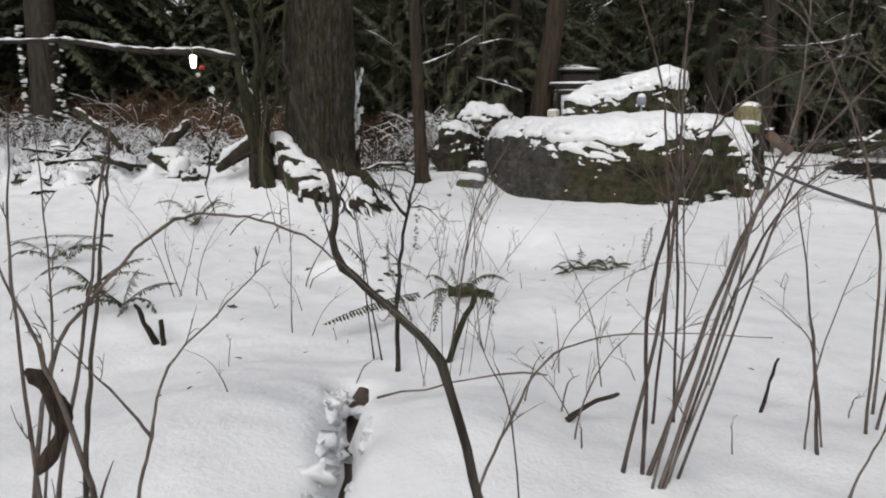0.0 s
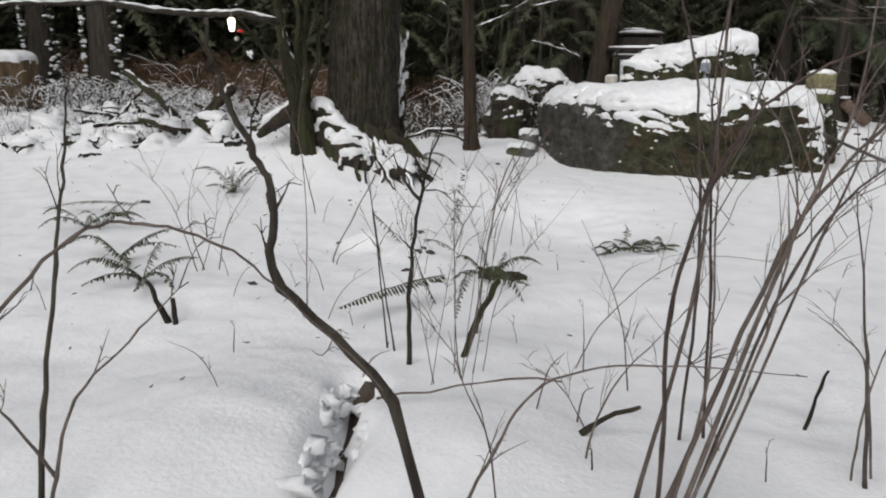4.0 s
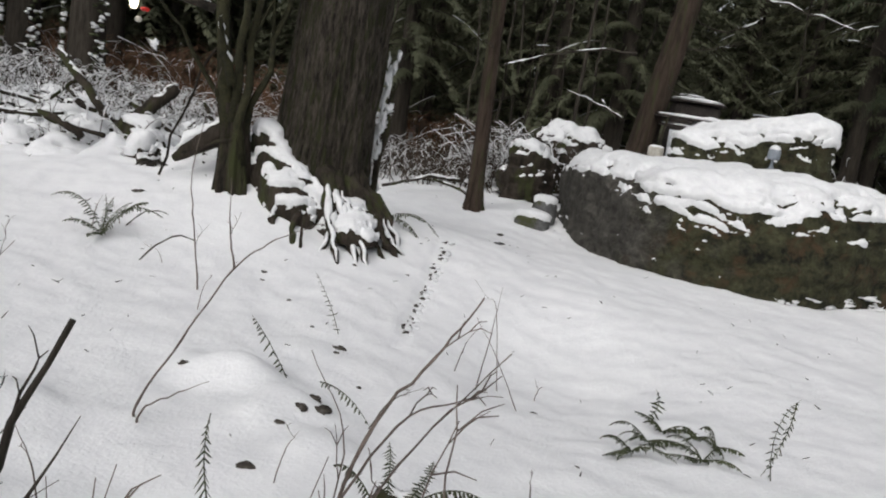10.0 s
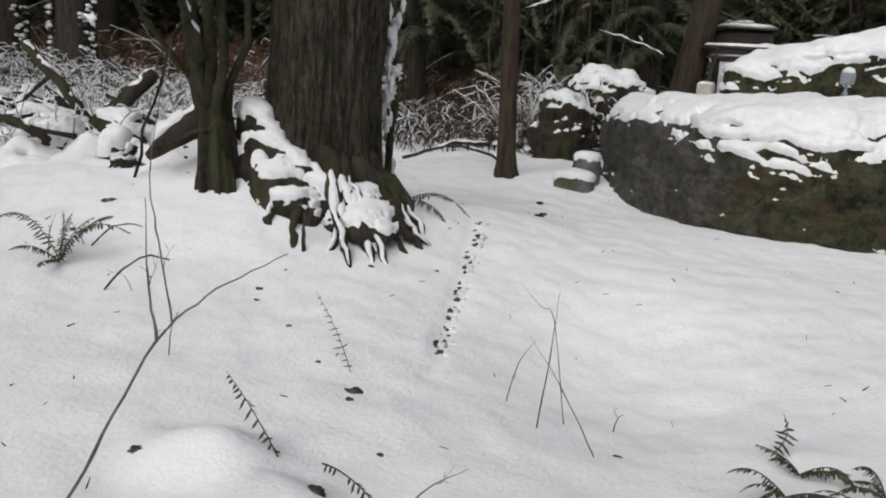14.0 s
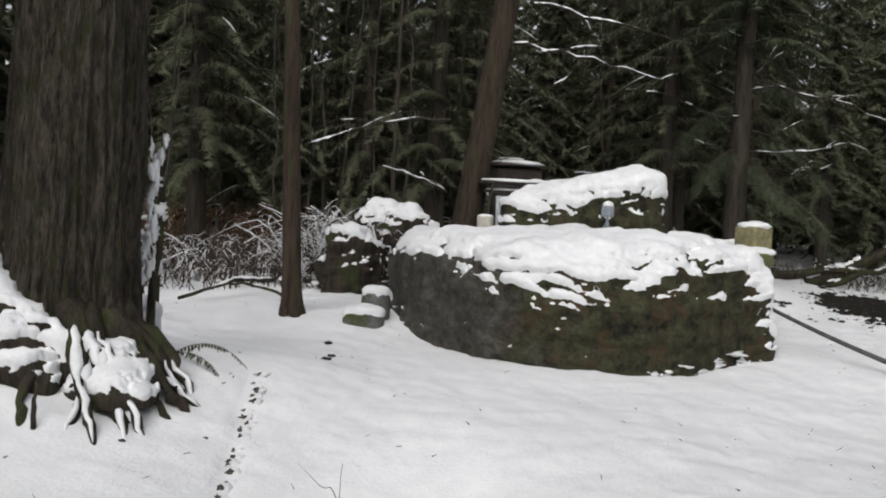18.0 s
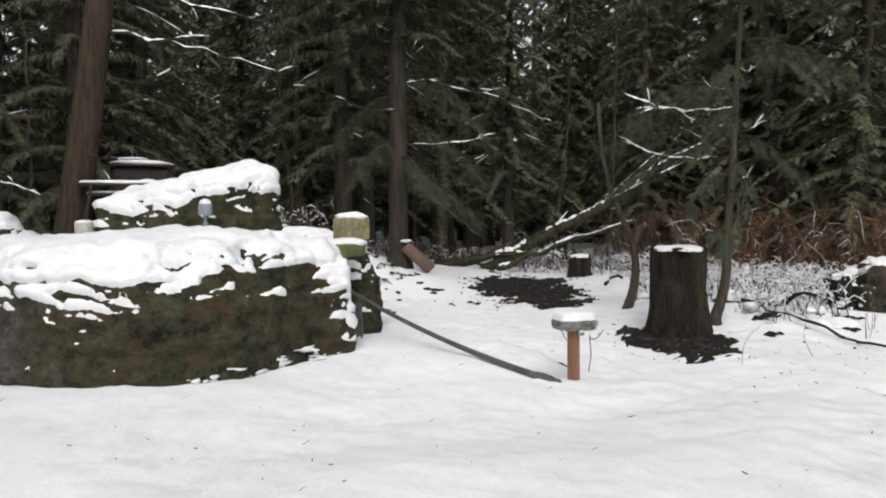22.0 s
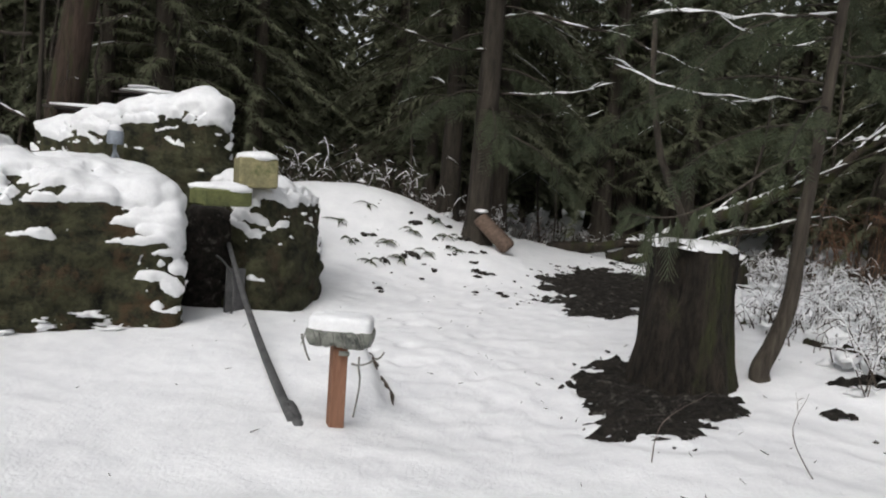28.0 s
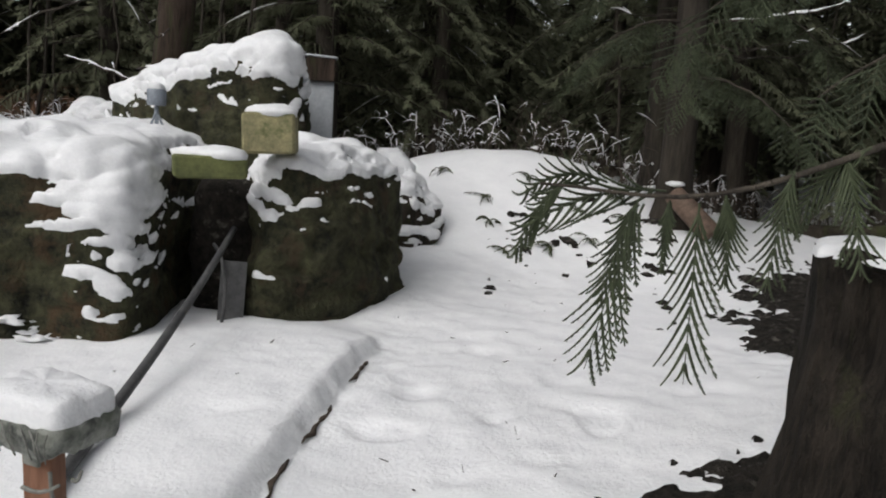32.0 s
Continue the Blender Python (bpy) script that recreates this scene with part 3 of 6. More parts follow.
def foliage(rng, h, reach, bare, count, size, snow, lean=(0, 0), droop=0.55, feather=False):
    """Boughs, sprays and caught snow round a trunk: three meshes."""
    crown, twigs, bits = MB(), MB(), MB()
    for i in range(count):
        s = i / count
        z = bare + (h - bare) * s ** 0.9
        c = Vector((lean[0] * z, lean[1] * z, z))
        a = i * 2.4 + rng.uniform(-0.4, 0.4)
        ln = reach * (1 - 0.85 * s) * rng.uniform(0.55, 1.1)
        d = Vector((math.cos(a), math.sin(a), 0))
        at = lambda q: c + d * ln * q + Vector((0, 0, 0.12 * ln * q - droop * ln * q * q))
        pts = [at(k) for k in (0, 0.35, 0.7, 1)]
        twigs.tube(pts, [0.03, 0.02, 0.012, 0.004], 3)
        side = Vector((-d.y, d.x, 0))
        steps = max(4, int(ln / (size * 0.3)))
        for k in range(1, steps + 1):
            q = k / steps
            for sg in (-1, 1):
                dd = d * rng.uniform(0.2, 0.9) + side * sg * rng.uniform(0.4, 1.0) + Vector((0, 0, rng.uniform(-1.1, -0.1)))
                ln2 = size * rng.uniform(0.6, 1.4) * (1.2 - 0.5 * q)
                if feather:
                    for tw in (-0.55, -0.2, 0.2, 0.55):
                        spray(crown, at(q), dd.normalized() + side * tw + d * tw * 0.6, ln2 * (1.05 - abs(tw) * 0.5), size * 0.062, rng)
                else:
                    spray(crown, at(q), dd, ln2, size * 0.22, rng)
        spray(crown, pts[-1], d + Vector((0, 0, -0.5)), size, size * 0.17, rng)
        if rng.random() < snow / count:
            s0 = rng.uniform(0.3, 0.6)
            bits.tube([at(s0 + 0.07 * j) + Vector((0, 0, 0.025)) for j in range(6)], [0.003, rng.uniform(0.006, 0.016), rng.uniform(0.004, 0.016), rng.uniform(0.004, 0.016), rng.uniform(0.004, 0.012), 0.003], 5)
    return crown, twigs, bits


def conifer(seed, h, reach, bare, r, count, size, snow=8, feather=False):
    """An evergreen: trunk, branches, a crown of many drooping sprays, some caught snow."""
    rng = random.Random(seed)
    t = thing("conifer", "tall dark evergreen with drooping branches", "tree", group="forest evergreens")
    trunk = trunk_mesh(r, h, seed, 0.5, 5, (rng.uniform(-0.02, 0.02), rng.uniform(-0.02, 0.02)), 8, 14, top=0.15)
    crown, twigs, bits = foliage(rng, h, reach, bare, count, size, snow, feather=feather)
    part("trunk", trunk, BARK_DARK, t)
    part("bough_wood", twigs, BARK_DARK, t, kind="stuff")
    part("crown", crown, LEAF, t, "dark green needle sprays", smooth=False)
    if bits.v:
        part("caught_snow", bits, SNOW_BIT, t, "white snow caught on the branches", kind="stuff")
    return t


# forest all round, thick to the north, thinner to the south behind the walk
rng = random.Random(11)
kinds = [conifer(1, 16, 3.2, 1.6, 0.24, 125, 0.32), conifer(2, 14, 2.8, 1.0, 0.2, 125, 0.3), conifer(3, 18, 3.6, 2.6, 0.3, 120, 0.34), conifer(4, 10, 2.3, 0.8, 0.13, 100, 0.26),
         conifer(5, 15, 3.0, 1.5, 0.22, 120, 0.27, 8, True), conifer(6, 13, 2.7, 1.9, 0.2, 120, 0.26, 8, True)]
for i, k in enumerate(kinds):
    k.location = ((-6.5, 29, 0.5), (3.2, 29.5, 0.5), (13.5, 29, 0.5), (-2.0, 30, 0.5), (3.4, 24.6, 0.5), (14.2, 25.6, 0.4))[i]
spots = [(k.location.x, k.location.y) for k in kinds]


def free(x, y, gap):
    if any((x - a) ** 2 + (y - b) ** 2 < gap * gap for a, b in spots):
        return False
    if -10 < x < 16.5 and -9 < y < 21.5 or (y < 5 and abs(x - 3.5) < 26 and y > -24) or (-17 < x < -4 and 8 < y < 24):
        return False
    return not (8.5 < x < 14 and y < 24.5) and not (x > 16 and 5 < y < 17 and x < 24) and not (x < -10 and x > -13 and 3 < y < 17)


tries = 0
while len(spots) < 265 and tries < 12000:
    tries += 1
    a = rng.uniform(0, math.tau)
    d = 9 + 32 * rng.random() ** 0.9
    x, y = 3.5 + d * math.cos(a) * 1.15, 9 + d * math.sin(a)
    if free(x, y, 1.7 if y > 15 else 2.6):
        spots.append((x, y))
        i = rng.choice((4, 5)) if 20 < y < 27 and -9 < x < 21 else rng.choice((0, 0, 1, 1, 2, 2, 3))
        t = copy_thing(kinds[i], pose(x, y, ground(x, y) - 0.05, 0, 0, rng.uniform(0, 360)))
        t.scale = [rng.uniform(0.85, 1.25)] * 3


# the far wood, one mass
rng = random.Random(41)
shapes = []
for k in range(3):
    crown, twigs, bits = foliage(random.Random(700 + k), 17, 3.6, 1.2, 46, 0.8, 0)
    crown.tube([(0, 0, -0.3), (0, 0, 8), (0, 0, 16)], [0.25, 0.16, 0.03], 5)
    shapes.append((np.array(crown.v), crown.f))
far = MB()
for k in range(150):
    a, d = rng.uniform(0, math.tau), rng.uniform(35, 55)
    x, y = 3.5 + d * math.cos(a), 9 + d * math.sin(a)
    if not (x > 20 and y < 22):
        v, f = shapes[k % 3]
        g, h = rng.uniform(0, math.tau), rng.uniform(1.0, 1.5)
        r = np.array(((math.cos(g), -math.sin(g), 0), (math.sin(g), math.cos(g), 0), (0, 0, 1))) * h
        far.add([tuple(w) for w in (v @ r.T + np.array((x, y, ground(x, y)))).tolist()], f)
solid("far_forest", far, LEAF, "dense dark evergreen forest beyond the clearing", "forest", kind="stuff", smooth=False)


# the closed edge of the wood, far behind everything else
ring, rr = MB(), random.Random(77)
m = 900
for j in range(m):
    a = math.tau * j / m
    top = 10 + 3 * noise.noise(Vector((math.cos(a) * 6, math.sin(a) * 6, 1))) + (4 if j % 3 else -2) * rr.random()
    for h, d in ((-1, 0), (3, 0.6), (6, 1.2), (top, 2.5)):
        d += 1.2 * noise.noise(Vector((math.cos(a) * 60, math.sin(a) * 60, h)))
        ring.v.append((3.5 + (60 + d) * math.cos(a), 9 + (60 + d) * math.sin(a), h))
for j in range(m):
    b = (j + 1) % m
    ring.f += [(j * 4 + i, b * 4 + i, b * 4 + i + 1, j * 4 + i + 1) for i in range(3)]
solid("backdrop", ring, LEAF, "distant dark forest edge", "backdrop", kind="structure", smooth=False)


def bare_tree(name, label, x, y, r, h, lean, material, seed, flare=0.4, top=0.5, n=14):
    t = thing(name, label, "tree", (x, y, ground(x, y)))
    part("trunk", trunk_mesh(r, h, seed, flare, 5, lean, n, 26, top=top), material, t)
    return t


def limb(parent, a, b, bow, r, seed, snow=True, material=None, gap=0.36, twigs=3):
    """A branch with side twigs, and snow along its top."""
    rng = random.Random(seed)
    o = Vector(parent.location)
    a, b = Vector(a) - o, Vector(b) - o
    pts = bend(a, b, bow, 9, (b - a).length * 0.018, rng)
    rad = taper(r, r * 0.3, 9)
    mb = MB().tube(pts, rad, 6)
    lines = [(pts, rad)]
    for k in range(twigs):
        i = rng.randint(3, 9)
        d = (pts[i] - pts[i - 1]).normalized()
        e = pts[i] + (d + Vector((rng.uniform(-0.8, 0.8), rng.uniform(-0.8, 0.8), rng.uniform(-0.3, 0.6)))) * (b - a).length * rng.uniform(0.08, 0.22)
        q = bend(pts[i], e, (0, 0, 0.03), 3)
        part("twig", MB().tube(q, taper(rad[i] * 0.6, 0.003, 3), 4), material or BARK_DARK, parent)
        lines.append((q, taper(rad[i] * 0.5, 0.004, 3)))
    part("branch", mb, material or BARK_DARK, parent)
    if snow:
        s = MB()
        for q, rr in lines:
            m2 = snow_on(q, rr, rng, gap)
            s.add(m2.v, m2.f)
        if s.v:
            part("branch_snow", s, SNOW_BIT, parent, "line of snow on the branch", kind="stuff")


# the large maple with its flared, root-laced foot
mx, my = -1.78, 10.75
mz = ground(mx, my)
maple = thing("maple", "large old maple with furrowed bark and snowy roots", "tree", (mx, my, mz))
part("trunk", trunk_mesh(0.47, 9.0, 3, 0.12, 7, (0.03, 0.0), 170, 100, 0.10, 0.85, 0.09), BARK, maple)
rng = random.Random(5)
for k in range(22):
    a = -2.3 + 2.3 * k / 21 + rng.uniform(-0.06, 0.06)
    ln = 0.35 + 0.55 * math.exp(-((a + 0.95) / 0.7) ** 2) + rng.uniform(-0.1, 0.15)
    p0 = Vector((0.44 * math.cos(a + rng.uniform(-0.2, 0.2)), 0.44 * math.sin(a), rng.uniform(0.1, 0.45) * (1 if a < -1.2 else 0.6)))
    x, y = math.cos(a) * (0.45 + ln), math.sin(a) * (0.45 + ln)
    p1 = Vector((x, y, ground(mx + x, my + y) - mz - 0.04))
    pts = bend(p0, p1, (rng.uniform(-0.1, 0.1), rng.uniform(-0.1, 0.1), -0.02 - 0.1 * p0.z), 11, 0.03, rng)
    rad = [rr * rng.uniform(0.6, 1.3) for rr in taper(rng.uniform(0.05, 0.1), 0.02, 11)]
    if a < -1.25 and k % 3:
        continue
    part("root", MB().tube(pts, rad, 8), ROTTEN, maple)
    m2 = snow_on([q + Vector((0, -0.02, 0.01)) for q in pts], [r * 0.95 for r in rad], rng, 0.44)
    if m2.v:
        part("root_snow", m2, SNOW_BIT, maple, "snow along the root", kind="stuff")
for label, outline, top, slope, boxy, seed in (
        ("mossy root ridge running down the maple's side, patched with snow", [(-2.5, 10.75), (-2.5, 10.4), (-2.3, 10.2), (-1.95, 10.12), (-1.6, 10.08), (-1.38, 10.12), (-1.4, 10.4), (-1.9, 10.55), (-2.3, 10.85)], 1.06, (-0.78, 0.1), 3.2, 9),
        ("tangled root lobe at the maple's foot under broken snow", [(-2.28, 10.3), (-2.2, 10.08), (-1.95, 9.98), (-1.66, 9.9), (-1.5, 10.0), (-1.55, 10.3), (-2.0, 10.45)], 0.72, (-0.45, 0.5), 2.4, 10),
        ("spreading root lobe at the maple's foot under broken snow", [(-1.65, 10.35), (-1.5, 10.05), (-1.3, 9.98), (-1.15, 9.86), (-0.98, 9.95), (-0.96, 10.3), (-1.1, 10.6)], 0.52, (-0.3, 0.45), 2.2, 11)):
    boulder("root_mass", label, outline, mz - 0.3, top, slope, boxy, 0.1, seed, material=ROTTEN, cols=200, rows=90, snow_line=0.5, snow_deep=0.04, category="roots", steep=0.0, fine=1.25, top_part="wood", group="tree roots")
limb(maple, (-1.34, 11.2, 0.3), (-1.24, 11.25, 1.75), (0.03, 0, 0), 0.05, 22, False, ROTTEN, twigs=1)
ts = MB()
tsr = random.Random(31)
for k in range(20):
    z = 0.35 + 0.062 * k
    ts.blob((0.45 + 0.06 * z + tsr.uniform(-0.05, 0.05), 0.42 + tsr.uniform(-0.03, 0.03), z), (0.032 * tsr.uniform(0.3, 1.3), 0.04, 0.06), tsr, 9, 7, 1.3)
part("stem_snow", ts, SNOW_BIT, maple, "snow stuck to the dead stem", kind="stuff")
limb(maple, (-1.95, 10.6, 1.3), (-1.7, 10.5, 3.6), (-0.1, 0, 0), 0.06, 21, False, BARK_MOSS)

# the broken, many-stemmed trunk beside it
sx, sy = -2.47, 10.2
old = thing("broken_trunk", "broken mossy trunk with upright stems beside the maple", "tree", (sx, sy, ground(sx, sy)))
part("trunk", trunk_mesh(0.17, 0.75, 9, 0.22, 4, (-0.05, 0), 60, 50, 0.4, 0.75, 0.2), ROTTEN, old)
for k, (a, b, r) in enumerate((((-2.52, 10.15, 1.0), (-2.95, 10.25, 4.6), 0.085), ((-2.36, 10.12, 0.8), (-2.42, 10.25, 4.4), 0.05), ((-2.4, 10.2, 1.1), (-1.95, 10.5, 3.8), 0.04), ((-2.5, 10.1, 1.2), (-2.68, 10.0, 4.2), 0.05))):
    limb(old, a, b, (0.06 * (k - 1.5), 0, 0), r, 30 + k, False, BARK_MOSS, twigs=4)
limb(old, (-2.5, 10.0, 1.55), (-2.52, 9.65, 2.12), (-0.05, 0, 0.1), 0.05, 36, True, BARK_MOSS, 0.1, 0)
limb(old, (-2.6, 10.3, 1.1), (-3.0, 9.3, 2.26), (0, 0, 0.1), 0.03, 37, False, BARK_MOSS, twigs=0)
limb(old, (-2.56, 9.62, 2.18), (-6.6, 8.1, 2.2), (0.0, 0.0, 0.12), 0.045, 38, True, BARK_DARK, 0.02, 1)
ridge = bend((-0.05, 0.05, 0.5), (-0.62, -0.02, 0.12), (0, 0, 0.03), 9, 0.015, rng)
part("root_ridge", MB().tube(ridge, [0.1, 0.12, 0.11, 0.12, 0.1, 0.1, 0.09, 0.08, 0.06, 0.04], 9), ROTTEN, old)
part("ridge_snow", snow_on([q + Vector((0, 0, 0.03)) for q in ridge], [0.1] * 10, rng, -0.2), SNOW_BIT, old, "snow along the root ridge", kind="stuff")
part("prop", MB().tube(bend((0.1, -0.1, 0.45), (-0.5, -0.2, 0.2), (0, 0, 0), 5, 0.02, rng), taper(0.025, 0.012, 5), 6), ROTTEN, old)

# snag behind the maple
sg = thing("snag", "thin dead stub plastered with snow", "tree", (-1.5, 12.05, ground(-1.5, 12.05)))
limb(sg, (-1.5, 12.05, 0.4), (-1.45, 12.1, 2.0), (0.05, 0, 0), 0.05, 40, False, ROTTEN, twigs=2)
limb(sg, (-1.6, 12.0, 0.4), (-1.75, 12.1, 1.9), (0.05, 0, 0), 0.04, 41, False, ROTTEN, twigs=2)
m2 = MB()
rng = random.Random(6)
for k in range(46):
    s = rng.random()
    m2.blob((rng.choice((0.03, -0.17)) + rng.uniform(-0.07, 0.07), rng.uniform(-0.1, 0.02), 0.25 + 1.45 * s - 0.1), (0.055, 0.045, 0.07 * (1.2 - s)), rng, 7, 5, 0.5)
part("caught_snow", m2, SNOW_BIT, sg, "snow stuck to the stub", kind="stuff")

# standing trees with known places
cs = bare_tree("cedar_sapling", "slim upright tree with reddish bark", -0.42, 14.8, 0.13, 8, (-0.04, 0), BARK_RED, 12)
for k in range(5):
    cz = cs.location.z + 1.7 + 0.75 * k
    limb(cs, (cs.location.x, cs.location.y, cz), (cs.location.x + 0.35 * math.cos(2.4 * k), cs.location.y - 0.3, cz + 0.12), (0, 0, -0.03), 0.012, 500 + k, False, twigs=2)
lt = bare_tree("leaning_cedar", "large reddish cedar leaning behind the boulders", 2.15, 17.75, 0.27, 10, (0.13, 0.0), BARK_RED, 13)
bc = bare_tree("cedar", "straight cedar trunk at the path's edge", 8.75, 20.6, 0.23, 12, (-0.005, 0), BARK_DARK, 14)
bare_tree("pole_tree", "thin dark pole of a young tree", 1.05, 19.5, 0.05, 6, (0.0, 0), BARK_DARK, 15)
tr = thing("young_tree", "slim leaning tree with a curved foot beside the stump", "tree", (11.12, 13.1, ground(11.12, 13.1)))
part("trunk", MB().tube(curve([(-0.06, -0.02, -0.15), (-0.12, 0, 0.05), (-0.03, 0, 0.3), (0.07, 0, 0.7), (0.09, 0, 1.3), (0.15, 0, 2.2), (0.24, 0, 4), (0.42, 0, 7)], 5), taper(0.095, 0.03, 35), 12), BARK_DARK, tr)
# high crown, mostly out of view, added to shade the ground below
crown, twigs, bits = foliage(random.Random(91), 9.5, 2.2, 4.8, 90, 0.26, 14, (0.06, 0), 0.4, True)
part("bough_wood", twigs, BARK_DARK, tr, kind="stuff")
part("crown", crown, CEDAR, tr, "feathery green cedar foliage", smooth=False)
crown, twigs, bits = foliage(random.Random(92), 13, 2.8, 4.9, 130, 0.3, 10, (0, 0), 0.45, True)
part("bough_wood", twigs, BARK_DARK, bc, kind="stuff")
part("crown", crown, CEDAR, bc, "feathery green cedar foliage", smooth=False)
ct = thing("bent_tree", "thin dark tree bent beside the stump", "tree", (10.66, 14.8, ground(10.66, 14.8)))
part("trunk", MB().tube(bend((0, 0, -0.1), (0.02, 0.0, 1.35), (0.2, 0, 0), 10) + [Vector((-0.22, 0.1, 1.9)), Vector((-0.38, 0.15, 2.6)), Vector((-0.42, 0.2, 3.4))], taper(0.09, 0.03, 13), 10), BARK_DARK, ct)
lb = bare_tree("old_tree", "grey trunk at the clearing's edge", -8.9, 12.4, 0.2, 9, (-0.03, 0), BARK, 17)
for x, y, r in ((-10.3, 19.7, 0.42), (-12.5, 20.5, 0.4)):
    iv = bare_tree("ivy_tree", "dark trunk with snowy climbing ivy", x, y, r, 11, (0, 0), BARK_DARK, 18)
    m2, m3 = MB(), MB()
    rng = random.Random(int(r * 100))
    for k in range(150):
        z, a = 0.2 + 3.0 * rng.random() ** 1.3, rng.choice((-2.5, -0.55)) + rng.uniform(-0.35, 0.35)
        p = (r * 1.05 * math.cos(a) * 1.25, r * 1.05 * math.sin(a), z)
        (m2 if k % 2 else m3).blob(p, (0.07, 0.06, 0.035), rng, 5, 4, 0.9)
    part("ivy", m3, FERN, iv, kind="stuff")
    part("caught_snow", m2, SNOW_BIT, iv, "snow on the ivy", kind="stuff")
rng = random.Random(8)
for k in range(30):
    if k < 16:
        x, y = rng.uniform(-4.5, 2.0), rng.uniform(19.5, 24)
    else:
        x, y = rng.uniform(6.5, 20), rng.uniform(23.5, 29)
    st = thing("sapling", "thin dark crooked stem in the thicket", "tree", (x, y, ground(x, y)), "thicket stems")
    h, r = rng.uniform(8, 12), rng.uniform(0.016, 0.05)
    line = bend((0, 0, -0.1), (rng.uniform(-1.2, 1.2), rng.uniform(-0.5, 0.5), h), (rng.uniform(-0.5, 0.5), 0, 0), 14, 0.05, rng)
    part("stem", MB().tube(line, taper(r, 0.006, 14), 6), BARK_DARK, st)
    tw = MB()
    for j in range(14):
        i = rng.randint(2, 12)
        e = line[i] + Vector((rng.uniform(-1, 1), rng.uniform(-1, 1), rng.uniform(-0.1, 0.6))) * rng.uniform(0.3, 0.9)
        tw.tube(bend(line[i], e, (0, 0, 0.06), 3), taper(r * 0.35, 0.003, 3), 4)
    part("twig_mass", tw, BARK_DARK, st, kind="stuff")

# snow-lined boughs against the dark wood
limb(bc, (8.9, 20.75, 3.35), (10.9, 20.0, 3.62), (0, 0, -0.1), 0.028, 61, gap=0.2)
limb(bc, (8.9, 20.5, 4.7), (12.3, 20.3, 4.05), (0, 0, 0.25), 0.03, 62, gap=0.24)
limb(bc, (8.7, 20.5, 4.1), (6.6, 19.9, 4.5), (0, 0, -0.2), 0.025, 163, gap=0.5)
limb(lt, (3.2, 17.6, 5.3), (6.0, 17.5, 4.78), (0, 0, 0.05), 0.03, 63, gap=0.22)
limb(lt, (2.9, 17.6, 4.6), (5.45, 17.3, 4.13), (0, 0, 0.06), 0.028, 164, gap=0.15)
limb(lt, (1.9, 17.7, 3.25), (-0.56, 17.5, 2.64), (0, 0, 0.12), 0.028, 64, gap=0.3)
limb(lt, (1.9, 17.7, 2.0), (0.75, 17.5, 2.38), (0, 0, 0.05), 0.025, 65, gap=0.15)
for k, (z, e, ez) in enumerate(((3.62, 10.5, 3.71), (3.1, 10.3, 3.19), (3.3, 9.4, 3.4), (2.6, 9.5, 2.75), (3.0, 12.2, 3.3), (2.3, 12.1, 2.5), (3.9, 12.3, 4.2))):
    limb(tr, (11.12 + 0.06 * z, 13.1, z), (e, 13.0 + 0.1 * k, ez), (0, 0, -0.14), 0.012, 66 + k, gap=0.3, twigs=3)
# dead, snow-dusted twigs on the trees at the wood's edge
rng = random.Random(72)
for host, hx, hy, lo, hi, cnt in ((lt, 2.2, 17.7, 2.6, 6.5, 4), (bc, 8.8, 20.6, 2.2, 6.5, 6)):
    for k in range(cnt):
        z, a = rng.uniform(lo, hi), rng.uniform(math.pi, math.tau)
        sx0 = hx + (0.28 * (z - 2) if host is lt else 0)
        ln = rng.uniform(0.7, 2.2)
        limb(host, (sx0, hy, z), (sx0 + ln * math.cos(a), hy + 0.6 * ln * math.sin(a), z + rng.uniform(-0.1, 0.4)), (0, 0, -ln * rng.uniform(0.08, 0.2)), 0.012, 300 + k + int(hx), gap=0.58, twigs=4)
# the fallen log that leans up to the east
ll = thing("leaning_log", "fallen log leaning up into the trees, snow along it", "log", (12.0, 21.8, 0.3))
limb(ll, (11.6, 22.2, 0.35), (16.9, 19.9, 3.6), (0, 0, -0.12), 0.17, 70, True, ROTTEN, 0.15, 6)
limb(ll, (11.9, 21.9, 0.35), (15.0, 20.3, 1.6), (0, 0, 0.05), 0.09, 71, True, ROTTEN, 0.2, 6)
limb(ll, (10.4, 22.6, 0.4), (12.6, 21.6, 0.75), (0, 0, 0.05), 0.16, 73, True, ROTTEN, 0.45, 4)

# ---- stumps ----


